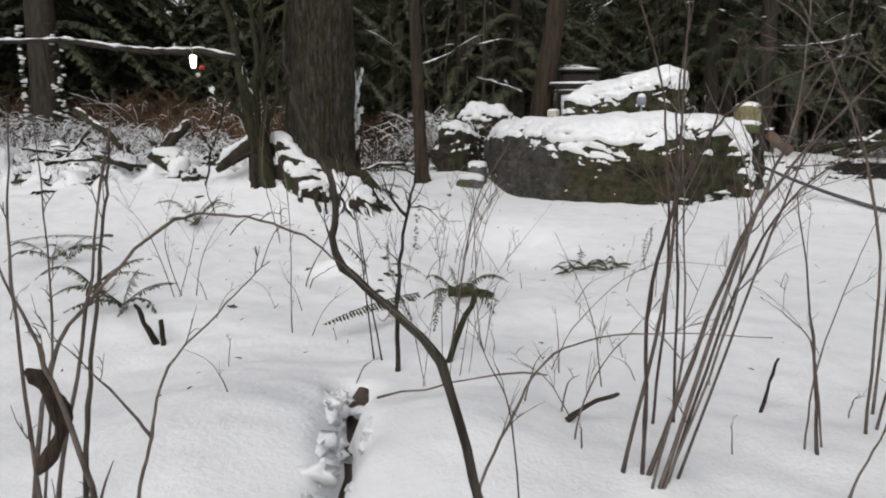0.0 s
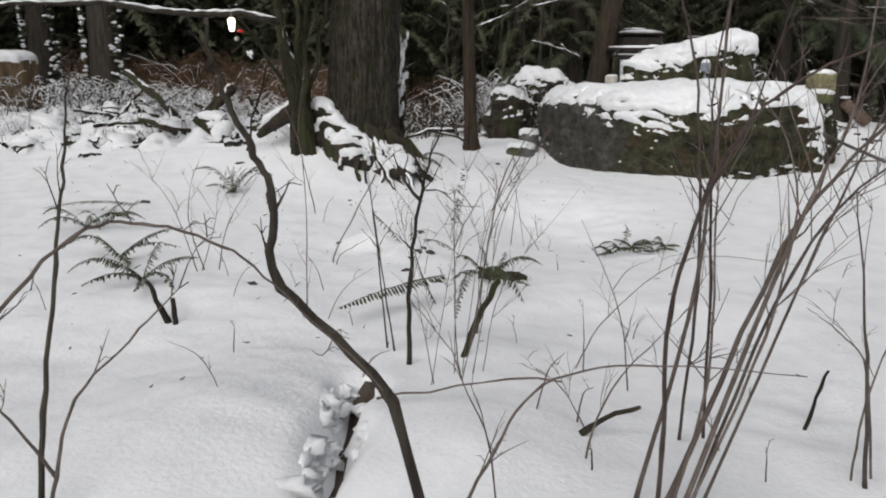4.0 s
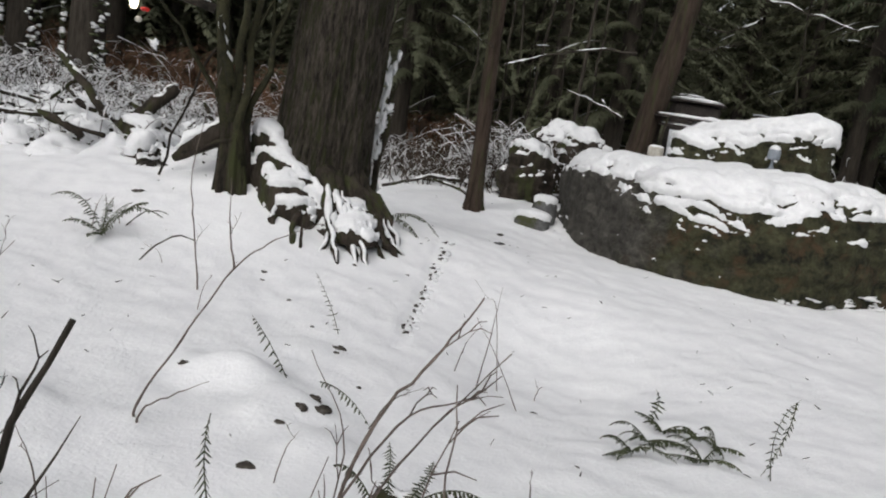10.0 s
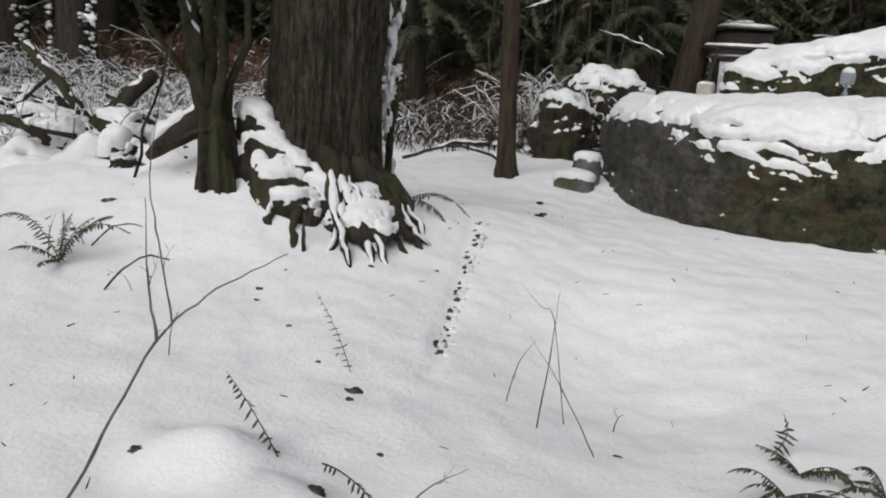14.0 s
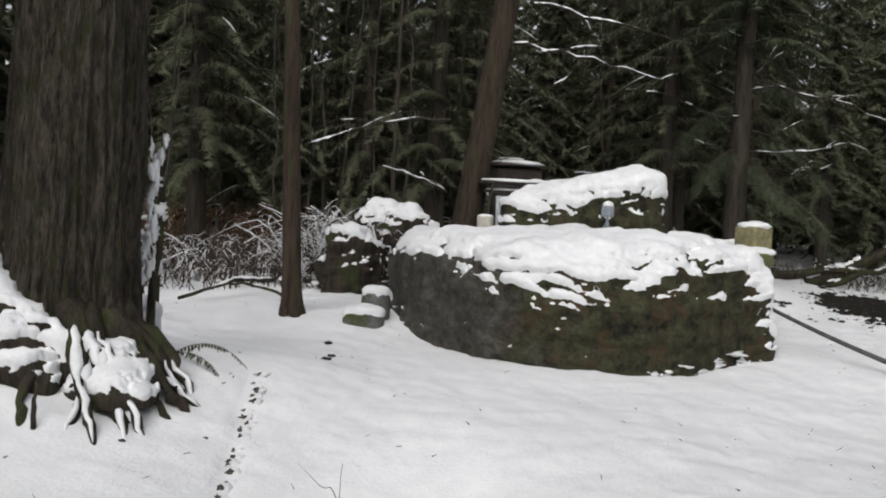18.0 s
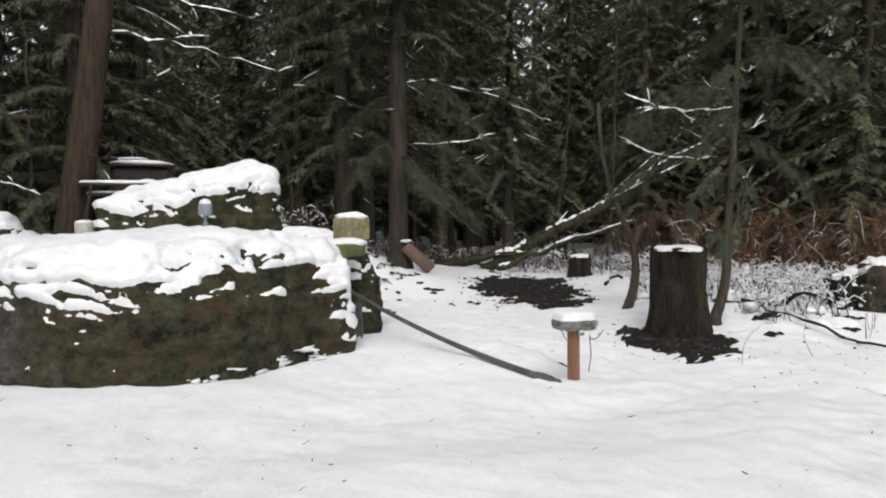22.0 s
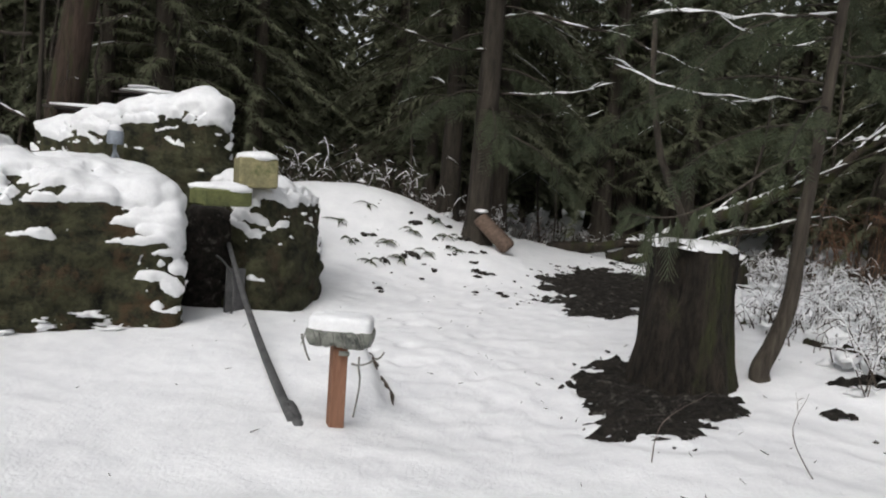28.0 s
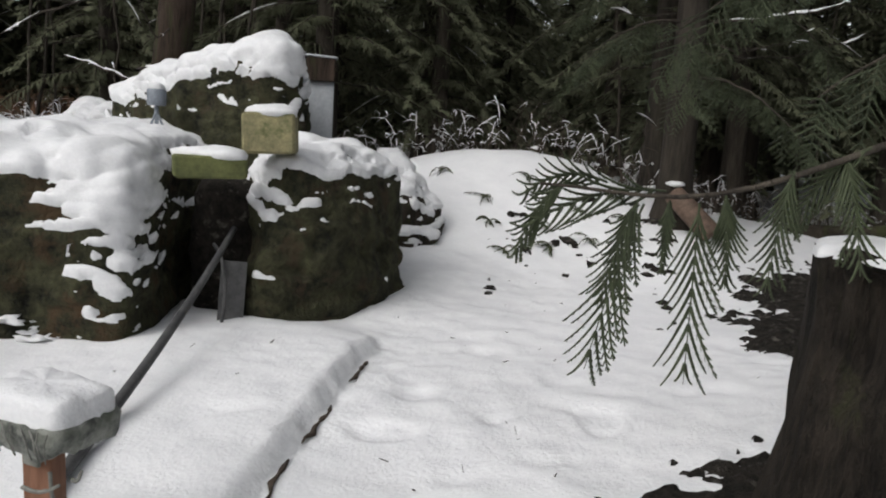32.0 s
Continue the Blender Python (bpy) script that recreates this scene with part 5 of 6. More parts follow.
shrub("tall bare shrub of leaning brown stems", [
    (((0.69, 2.7, 0.05), (0.88, 2.84, 0.86), (0.95, 2.99, 1.69), (0.98, 3.06, 2.08)), 0.010),
    (((0.78, 2.69, 0.05), (1.16, 2.85, 0.97), (1.45, 2.92, 1.36), (1.73, 2.97, 1.64)), 0.012),
    (((0.81, 2.61, 0.05), (1.15, 2.78, 1.01), (1.34, 2.86, 1.47), (1.41, 2.96, 2.02)), 0.011),
    (((0.78, 2.61, 0.1), (0.9, 2.68, 0.55), (0.91, 2.78, 1.09), (0.9, 2.85, 1.47)), 0.007),
    (((0.82, 2.61, 0.1), (1.08, 2.71, 0.71), (1.16, 2.8, 1.2), (0.99, 2.87, 1.58)), 0.007),
    (((0.84, 2.65, 0.1), (1.2, 2.85, 0.9), (1.55, 3.0, 1.25), (1.95, 3.1, 1.3)), 0.008),
    (((0.9, 2.7, 0.1), (1.3, 2.9, 1.0), (1.6, 3.1, 1.6), (1.7, 3.2, 2.0)), 0.007)], 6, 8, 0.5)
shrub("bare brown thicket arching over the walk's side", [
    (((2.0, 3.3, 0.0), (1.95, 3.3, 1.0), (1.6, 3.3, 1.8), (1.15, 3.35, 2.1)), 0.009), (((2.1, 3.4, 0.0), (2.25, 3.4, 1.1), (1.95, 3.5, 1.7), (1.4, 3.6, 1.78)), 0.008),
    (((2.3, 3.5, 0.0), (2.45, 3.6, 0.9), (2.15, 3.6, 1.5), (1.5, 3.6, 1.5)), 0.008), (((2.2, 3.6, 0.0), (2.3, 3.7, 1.2), (2.5, 3.8, 1.9), (2.3, 3.9, 2.4)), 0.009),
    (((2.4, 3.3, 0.0), (2.6, 3.3, 1.0), (2.5, 3.4, 1.9), (2.0, 3.4, 2.5)), 0.008)], 17, 9, 0.55)
shrub("slim bare sapling with rising side twigs", [
    (((1.62, 2.99, 0.05), (1.59, 3.07, 0.52), (1.52, 3.18, 1.14)), 0.011),
    (((1.61, 3.06, 0.37), (1.75, 3.13, 0.75), (1.91, 3.19, 1.09)), 0.006),
    (((1.6, 3.08, 0.46), (1.48, 3.1, 0.61), (1.37, 3.12, 0.69)), 0.006)], 7, 2, 0.3)
shrub("pair of upright dark saplings with an arching brown branch", [
    (((1.0, 3.35, 0.0), (0.93, 3.0, 0.8), (0.86, 2.85, 1.25), (0.80, 2.8, 1.6), (0.68, 2.8, 1.95), (0.5, 2.85, 2.2)), 0.008),
    (((1.12, 3.4, 0.0), (1.0, 3.1, 0.8), (0.9, 2.88, 1.3), (0.89, 2.85, 1.6), (0.95, 2.85, 2.1)), 0.008),
    (((0.78, 2.7, 0.3), (0.75, 2.62, 0.8), (0.80, 2.5, 1.2), (0.84, 2.42, 1.36), (0.95, 2.4, 1.5), (1.2, 2.45, 1.62), (1.6, 2.5, 1.7)), 0.0105),
    (((0.80, 2.5, 1.2), (0.9, 2.5, 1.42), (1.0, 2.55, 1.75)), 0.006)], 120, 2, 0.25, material=TWIG_BROWN)
shrub("low bare twig in the snow", [(((1.26, 2.13, 0.28), (1.37, 2.17, 0.5), (1.43, 2.2, 0.69)), 0.007)], 8, 1, 0.15)
shrub("cluster of thin bare stems with a broken dark sapling", [
    (((-0.26, 4.0, 0.05), (-0.25, 4.0, 0.5), (-0.19, 3.98, 0.98), (-0.09, 4.01, 1.30)), 0.019),
    (((-0.2, 3.98, 0.93), (-0.29, 3.97, 1.05), (-0.33, 3.96, 1.16)), 0.012), (((-0.19, 3.98, 0.98), (-0.08, 3.97, 0.97), (0.02, 3.99, 0.86)), 0.006),
    (((-0.35, 4.16, 0.05), (-0.46, 4.28, 0.6), (-0.54, 4.38, 1.07)), 0.007),
    (((-0.41, 4.27, 0.05), (-0.51, 4.42, 0.74), (-0.59, 4.49, 1.09)), 0.007)], 9, 4, 0.25, material=BARK_DARK)
shrub("long dark bare stem leaning over the snow", [(((-1.2, 2.3, 0.1), (-1.185, 2.35, 0.5), (-1.16, 2.45, 0.95), (-1.13, 2.5, 1.25), (-1.11, 2.55, 1.55)), 0.012)], 19, 3, 0.2, material=BARK_DARK)
shrub("fan of fine arching bare twigs", [
    (((0.0, 3.78, 0.05), (-0.02, 3.92, 0.71), (-0.1, 4.0, 1.09)), 0.0028), (((0.03, 3.78, 0.05), (0.13, 3.94, 0.8), (0.32, 4.0, 1.12)), 0.0028),
    (((0.08, 3.76, 0.05), (0.23, 3.93, 0.89), (0.45, 3.99, 1.19)), 0.0028), (((-0.11, 3.64, 0.05), (-0.04, 3.74, 0.55), (0.06, 3.88, 1.2)), 0.0028),
    (((0.13, 3.8, 0.05), (0.23, 3.9, 0.52), (0.59, 3.99, 1.0)), 0.0028), (((-0.08, 3.65, 0.05), (-0.17, 3.73, 0.44), (-0.27, 3.83, 0.87)), 0.0034)], 10, 7, 0.26)
shrub("thin sprawling bare twigs", [
    (((0.6, 4.1, 0.05), (0.79, 4.15, 0.3), (1.2, 4.21, 0.61), (1.77, 4.19, 0.6)), 0.005), (((0.87, 3.85, 0.05), (0.81, 3.92, 0.39), (0.61, 4.02, 0.84)), 0.005),
    (((0.54, 2.94, 0.1), (0.64, 2.98, 0.38), (0.93, 3.05, 0.71)), 0.006), (((0.62, 3.23, 0.05), (0.49, 3.27, 0.25), (0.35, 3.29, 0.35)), 0.005)], 11, 4, 0.3)
shrub("long bare forked twig leaning over the snow", [
    (((0.05, 4.6, 0.02), (0.14, 4.55, 0.6), (0.22, 4.48, 1.0), (0.33, 4.42, 1.2), (0.40, 4.46, 1.32)), 0.007),
    (((0.14, 4.55, 0.6), (0.3, 4.4, 1.0), (0.46, 4.35, 1.26)), 0.005), (((0.16, 4.5, 0.8), (0.3, 4.3, 1.12), (0.42, 4.1, 1.27)), 0.004),
    (((0.1, 4.6, 0.5), (0.18, 4.5, 0.95), (0.07, 4.57, 1.12)), 0.004)], 12, 2, 0.15)
shrub("bare bush of thin brown stems", [
    (((-2.06, 5.74, 0.0), (-2.2, 5.79, 0.45), (-2.17, 5.86, 0.8)), 0.006), (((-1.98, 5.76, 0.0), (-1.92, 5.88, 0.4), (-1.72, 6.1, 0.78)), 0.006),
    (((-2.1, 5.7, 0.0), (-2.0, 5.8, 0.4), (-1.95, 5.8, 0.7)), 0.005), (((-2.1, 5.7, 0.05), (-2.3, 5.79, 0.5), (-2.5, 5.8, 0.8)), 0.006),
    (((-1.0, 4.75, 0.1), (-1.01, 4.79, 1.02), (-1.15, 4.79, 1.43)), 0.007)], 13, 4, 0.3)
shrub("long bare whip leaning over the snow, with one upright shoot", [
    (((-1.16, 6.24, 0.1), (-1.0, 6.27, 0.42), (-0.8, 6.3, 0.79), (-0.66, 6.4, 0.93), (-0.5, 6.55, 1.02)), 0.009),
    (((-0.8, 6.3, 0.79), (-0.88, 6.4, 0.95), (-0.95, 6.52, 1.16)), 0.006)], 14, 1, 0.12)
shrub("short broken twig at the whip's foot", [(((-1.12, 6.2, 0.08), (-1.0, 6.25, 0.16), (-0.86, 6.3, 0.24)), 0.008)], 114, 1, 0.08)
shrub("thin dark whip standing before the maple", [(((-1.85, 8.25, 0.15), (-1.98, 8.35, 0.6), (-2.05, 8.43, 0.98), (-2.0, 8.62, 1.68)), 0.009)], 15, 2, 0.3)
shrub("small forked bare twig", [(((0.31, 7.98, -0.2), (0.35, 8.1, 0.2), (0.37, 8.22, 0.51)), 0.006), (((0.64, 7.75, -0.2), (0.42, 7.9, 0.1), (0.24, 7.98, 0.33)), 0.005), (((0.355, 8.15, 0.36), (0.28, 8.13, 0.44), (0.17, 8.1, 0.56)), 0.004)], 16, 0, 0.2)
rng = random.Random(31)
for k, (x, y) in enumerate(((12.3, 11.6), (12.9, 12.0), (13.0, 10.8), (11.9, 12.9), (14.3, 11.6), (6.9, 5.9), (9.6, 11.1), (10.35, 10.9))):
    st = [(((x + rng.uniform(-0.1, 0.1), y, ground(x, y)), (x + rng.uniform(-0.15, 0.15), y, ground(x, y) + 0.25), (x + rng.uniform(-0.3, 0.3), y, ground(x, y) + rng.uniform(0.3, 0.55))), 0.005) for _ in range(3 if k < 5 else 1)]
    shrub("few thin dry stalks standing in the snow", st, 40 + k, 1, 0.15)


# ---- ferns and fronds ----
def frond(mb, a, b, bow, pairs, width, rng, slant=0.5, fall=0.3, ragged=False):
    """A rib with narrow leaflets in pairs along it."""
    pts = bend(a, b, bow, pairs)
    mb.tube(pts, taper(0.004, 0.0015, pairs), 4)
    for i in range(1, pairs):
        s = i / pairs
        d = (pts[i + 1] - pts[i - 1]).normalized()
        side = d.cross(Vector((0, 0, 1)))
        side = side.normalized() if side.length > 0.1 else Vector((1, 0, 0))
        ln = width * (math.sin(math.pi * min(1, 0.18 + 0.82 * s)) ** 0.7 + 0.08) * rng.uniform(0.8, 1.1) * (rng.uniform(0.45, 1.05) if ragged else 1)
        for sg in (-1, 1):
            if ragged and rng.random() < 0.14:
                continue
            e = side * sg + d * slant + Vector((0, 0, -fall * rng.uniform(0.5, 1.5)))
            e.normalize()
            wv = d * width * 0.12
            p, o = pts[i], len(mb.v)
            m = p + e * ln * 0.5
            mb.v += [tuple(p - wv * 0.6), tuple(m + wv - Vector((0, 0, 0.004))), tuple(p + e * ln), tuple(m - wv), tuple(p + wv * 0.6)]
            mb.f += [(o, o + 3, o + 2, o + 1, o + 4)]


def fern(x, y, blades, seed, label="sword fern with dull green fronds pressed into snow"):
    """blades: way in degrees, length, rise of the tip."""
    rng = random.Random(seed)
    z = ground(x, y)
    t = thing("fern", label, "fern", (x, y, z), "ferns")
    for way, ln, rise in blades:
        a = radians(way)
        mb = MB()
        frond(mb, (0, 0, 0.03), (ln * math.cos(a + rng.uniform(-0.2, 0.2)), ln * math.sin(a), max(rise, ground(x + ln * math.cos(a), y + ln * math.sin(a)) - z + 0.02)), (rng.uniform(-0.1, 0.1) * ln, 0, rng.uniform(0.06, 0.3) * ln), 24, 0.068 * min(1.2, 0.25 + ln / 0.6), rng, 0.3, rng.uniform(0.3, 1.6), True)
        part("frond", mb, FERN, t, smooth=False)
    return t


def single_frond(label, a, b, bow, pairs, width, seed, slant=0.3, fall=0.3, ragged=False):
    """One fern blade, from its foot a to its tip b."""
    t = thing("fern", label, "fern", (a[0], a[1], ground(a[0], a[1])), "ferns")
    o = Vector(t.location)
    mb = MB()
    frond(mb, Vector(a) - o, Vector(b) - o, bow, pairs, width, random.Random(seed), slant, fall, ragged)
    part("frond", mb, FERN, t, smooth=False)
    return t


single_frond("long fern frond lying along the snow", (-0.18, 5.42, 0.16), (-0.78, 4.62, 0.14), (0.02, -0.02, 0.04), 34, 0.085, 1, 0.25, 0.5)
single_frond("fern frond hanging into the snow", (0.0, 5.35, 0.2), (-0.06, 4.75, 0.05), (0.0, 0, 0.08), 24, 0.06, 2, 0.3, 0.9, True)
single_frond("fern frond bent over the snow", (0.08, 5.4, 0.2), (0.38, 5.12, 0.06), (0, 0, 0.12), 18, 0.075, 3, 0.2, 1.4)
single_frond("curled fern frond standing in the snow", (-0.22, 5.17, 0.02), (-0.39, 5.22, 0.62), (-0.06, 0, 0.04), 24, 0.055, 9, -0.1, 1.6)
single_frond("fern frond half buried in the snow", (-0.72, 7.05, 0.02), (-1.03, 7.24, 0.28), (0, 0, 0.02), 16, 0.07, 8, 0.4, 1.6, True)
single_frond("withered fern frond over a dark lump", (-0.66, 7.9, 0.05), (-0.95, 8.19, 0.37), (0.02, 0, 0.0), 13, 0.05, 11, 0.7, 0.6, True)
single_frond("fern frond pressed into the snow", (-0.5, 6.95, 0.08), (-0.15, 6.7, 0.0), (0, 0, 0.05), 15, 0.06, 10, 0.3, 1.2, True)
fern(0.12, 5.75, [(60, 0.38, 0.18), (110, 0.36, 0.22), (20, 0.42, 0.12), (150, 0.3, 0.16), (330, 0.4, 0.05), (210, 0.35, 0.06)], 2)
fern(-2.35, 5.3, [(100, 0.4, 0.22), (170, 0.45, 0.15), (30, 0.4, 0.15), (280, 0.4, 0.05), (330, 0.4, 0.02), (230, 0.45, 0.06), (200, 0.5, 0.1)], 3)
fern(-2.95, 6.1, [(10, 0.5, 0.1), (180, 0.5, 0.08), (310, 0.4, 0.03), (60, 0.45, 0.2), (140, 0.4, 0.15)], 4)
fern(-3.75, 7.0, [(0, 0.5, 0.1), (170, 0.5, 0.12), (220, 0.4, 0.05), (320, 0.4, 0.05)], 14)
single_frond("flat fern frond lying on the snow", (-3.6, 7.75, 0.2), (-4.5, 7.5, 0.18), (0, 0, 0.06), 26, 0.09, 15, 0.4, 0.3)
rng = random.Random(2)
for k in range(5):
    fern(1.25 + 0.13 * k, 7.2 + 0.25 * (k % 3), [(rng.uniform(0, 360), rng.uniform(0.14, 0.26), rng.uniform(-0.04, 0.06)) for _ in range(5)], 50 + k)
single_frond("withered fern frond standing over the snow", (2.0, 7.15, -0.05), (2.08, 7.24, 0.42), (-0.06, 0, 0.05), 14, 0.05, 6, 0.5, 0.8, True)
single_frond("withered fern frond drooping to the snow", (2.06, 7.24, 0.4), (1.92, 7.1, 0.0), (0.03, 0, 0.02), 14, 0.045, 7, 0.6, 0.8, True)
single_frond("small curled fern tip above the snow", (1.45, 7.9, -0.1), (1.47, 7.93, 0.1), (0.04, 0, 0), 8, 0.07, 71, 0.1, 0.3)
fern(-2.95, 8.8, [(170, 0.55, 0.25), (120, 0.4, 0.3), (60, 0.35, 0.3), (100, 0.3, 0.3), (80, 0.3, 0.28), (20, 0.5, 0.22), (200, 0.3, 0.1), (280, 0.25, 0.05)], 27)
fern(-3.6, 7.0, [(150, 0.4, 0.1), (20, 0.4, 0.08), (80, 0.4, 0.2)], 12)
fern(-1.05, 11.1, [(0, 0.6, -0.1), (-30, 0.55, -0.15)], 13)
rng = random.Random(77)
for k, (x, y) in enumerate(((6.3, 19.6), (7.6, 19.9), (8.2, 20.0), (5.4, 20.2), (7.0, 18.4), (7.9, 19.2), (6.7, 20.4), (7.2, 19.3), (8.0, 20.6), (7.5, 18.8), (8.4, 19.5), (6.6, 19.0))):
    fern(x, y, [(rng.uniform(190, 350), rng.uniform(0.14, 0.3), rng.uniform(-0.12, 0.0)) for _ in range(6)], 20 + k, "dark fern hanging out of the snowy bank")


def cedar_bough(parent, a, b, bow, count, size, seed, r=0.012):
    """A drooping cedar branch hung with flat feathery sprays."""
    rng = random.Random(seed)
    o = Vector(parent.location)
    pts = bend(Vector(a) - o, Vector(b) - o, bow, 12, 0.01, rng)
    bough = part("branch", MB().tube(pts, taper(r, 0.003, 12), 6), BARK_DARK, parent)
    d = (pts[-1] - pts[0]).normalized()
    side = d.cross(Vector((0, 0, 1))).normalized()
    for k in range(count):
        s = 0.15 + 0.85 * (k + rng.random()) / count
        i = min(11, int(s * 12))
        p = pts[i].lerp(pts[i + 1], s * 12 - i) if i < 12 else pts[-1]
        sg = 1 if k % 2 else -1
        ln = size * rng.uniform(0.6, 1.15)
        e = p + (d * 0.5 + side * sg * rng.uniform(0.2, 0.8) + Vector((0, 0, -rng.uniform(0.5, 1.3)))).normalized() * ln
        mb = MB()
        main = bend(p, e, (0, 0, 0.05 * ln), 9)
        mb.tube(main, taper(0.003, 0.001, 9), 4)
        for j in range(1, 9):
            for sg2 in (-1, 1):
                dd = (main[j + 1] - main[j - 1]).normalized()
                s2 = dd.cross(Vector((rng.uniform(-0.3, 0.3), 1, 0.2))).normalized()
                l2 = ln * 0.38 * (1 - 0.75 * j / 9) * rng.uniform(0.8, 1.2)
                frond(mb, main[j], main[j] + (dd * 0.9 + s2 * sg2 * 0.8).normalized() * l2, (0, 0, 0), 5, l2 * 0.34, rng, 1.2, 0.05)
        part("spray", mb, CEDAR, bough, smooth=False)


near = part("branch", MB().tube(curve([Vector(q) - Vector(tr.location) for q in ((11.25, 13.1, 2.1), (10.6, 12.3, 1.95), (10.0, 11.7, 1.66), (9.6, 11.44, 1.5), (9.25, 11.3, 1.5))], 5), taper(0.014, 0.003, 20), 6), BARK_DARK, tr)
rng = random.Random(4)
for k, (a, b) in enumerate((((9.46, 11.38, 1.47), (9.38, 11.3, 1.11)), ((9.57, 11.42, 1.48), (9.58, 11.38, 1.09)), ((9.5, 11.41, 1.5), (9.22, 11.29, 1.40)), ((9.45, 11.38, 1.48), (9.39, 11.33, 1.24)), ((9.51, 11.41, 1.48), (9.51, 11.39, 1.32)),
                            ((9.62, 11.44, 1.5), (9.64, 11.43, 1.3)), ((9.38, 11.37, 1.51), (9.2, 11.33, 1.47)), ((9.3, 11.32, 1.5), (9.2, 11.3, 1.33)), ((9.75, 11.5, 1.56), (9.72, 11.45, 1.3)), ((9.85, 11.6, 1.6), (9.9, 11.5, 1.35)), ((9.9, 11.6, 1.62), (9.75, 11.6, 1.42)), ((10.1, 11.8, 1.7), (10.1, 11.7, 1.42)))):
    a, b = Vector(a) - Vector(tr.location), Vector(b) - Vector(tr.location)
    ln = (b - a).length
    mb, main = MB(), bend(a, b, (0, 0, 0.03), 11)
    mb.tube(main, taper(0.0028, 0.001, 11), 4)
    for j in range(1, 11):
        dd = (main[j + 1] - main[j - 1]).normalized()
        s2 = dd.cross(Vector((0.25, 1, 0.1))).normalized()
        l2 = ln * (0.36 * math.sin(math.pi * (0.25 + 0.7 * j / 11)) + 0.05) * rng.uniform(0.55, 1.2)
        for sg in (-1, 1):
            frond(mb, main[j], main[j] + (dd * 1.25 + s2 * sg * 0.6).normalized() * l2, (0, 0, -0.01), 7, l2 * 0.17, rng, 1.3, 0.02)
    part("spray", mb, CEDAR, near, smooth=False)
cedar_bough(tr, (11.25, 13.1, 2.3), (9.8, 12.4, 1.75), (0, 0, 0.2), 13, 0.4, 2)
cedar_bough(tr, (11.28, 13.1, 2.7), (9.3, 13.2, 2.1), (0, 0, 0.25), 14, 0.45, 3)
cedar_bough(tr, (11.3, 13.1, 2.5), (10.4, 11.9, 1.75), (0, 0, 0.2), 12, 0.4, 4)
cedar_bough(tr, (11.3, 13.1, 3.2), (9.7, 12.1, 2.4), (0, 0, 0.25), 14, 0.45, 5)
cedar_bough(tr, (11.35, 13.2, 3.4), (10.2, 14.6, 2.7), (0, 0, 0.25), 14, 0.5, 6)
cedar_bough(tr, (11.35, 13.2, 2.9), (12.5, 13.0, 2.3), (0, 0, 0.2), 12, 0.5, 7)
cedar_bough(tr, (11.35, 13.2, 3.6), (12.3, 14.3, 2.9), (0, 0, 0.25), 14, 0.5, 8)
for k in range(9):
    a = radians(95 + k * 360 / 14 * 1.62)
    z = 3.3 + 0.16 * k
    cedar_bough(tr, (11.12 + 0.06 * z, 13.1, z), (11.2 + 1.75 * math.cos(a), 13.1 + 1.75 * math.sin(a), z - 0.6), (0, 0, 0.25), 13, 0.45, 60 + k)
for k, (z, x, y, z2) in enumerate(((2.6, 10.4, 19.7, 1.6), (3.3, 7.4, 19.5, 2.5), (3.8, 10.6, 20.2, 2.7), (4.4, 7.2, 20.3, 3.3), (4.9, 10.3, 19.6, 3.8), (3.0, 8.9, 19.1, 2.2))):
    cedar_bough(bc, (8.75, 20.6, z), (x, y, z2), (0, 0, 0.3), 16, 0.7, 30 + k, 0.025)

# ---- buried logs, sticks, litter ----
rng = random.Random(9)
log = thing("buried_log", "dark log edge showing in a crevice of the snow", "log", (-0.43, 2.8, ground(-0.43, 2.8)))
o = Vector(log.location)
part("wood", MB().tube([Vector((-0.43 + 0.03 * math.sin(y * 5) + rng.uniform(-0.012, 0.012), y, ground(-0.43 + 0.03 * math.sin(y * 5), y) - 0.005)) - o for y in (1.3, 1.7, 2.1, 2.4, 2.6, 2.8, 2.95, 3.1, 3.3, 3.5, 3.62, 3.72, 3.78)],
                       [0.05, 0.05, 0.045, 0.05, 0.035, 0.045, 0.03, 0.045, 0.04, 0.055, 0.075, 0.06, 0.03], 11), PLANKWOOD, log)
lip = MB()
for k in range(70):
    y = 1.7 + 2.0 * rng.random()
    x = -0.43 + 0.03 * math.sin(y * 5) + rng.choice((-1, -1, 1)) * rng.uniform(0.05, 0.10)
    g = 0.018 + 0.035 * rng.random() ** 2
    lip.blob((x - o.x, y - o.y, ground(x, y) + rng.uniform(-0.01, 0.012) - o.z), (g * rng.uniform(0.7, 1.6), g * rng.uniform(0.7, 1.8), g * 0.7), rng, 10, 7, 1.1)
part("snow_lip", lip, SNOW_BIT, log, "broken snow lumps along the log", kind="stuff")


def stick(label, a, b, r, bow=(0, 0, 0.02), snow=False, material=None, name="stick"):
    t = thing(name, label, "stick", (a[0], a[1], ground(a[0], a[1])), "sticks")
    o = Vector(t.location)
    a, b = Vector((*a[:2], ground(*a[:2]) + a[2])), Vector((*b[:2], ground(*b[:2]) + b[2]))
    pts = [p - o for p in bend(a, b, bow, 7, (b - a).length * 0.02, rng)]
    rad = [r * rng.uniform(0.75, 1.15) * (1 - 0.35 * i / 7) for i in range(8)]
    part("wood", MB().tube(pts, rad, 8), material or ROTTEN, t)
    if snow:
        m2 = snow_on(pts, rad, rng, 0.3)
        if m2.v:
            part("snow_line", m2, SNOW_BIT, t, kind="stuff")
    return t


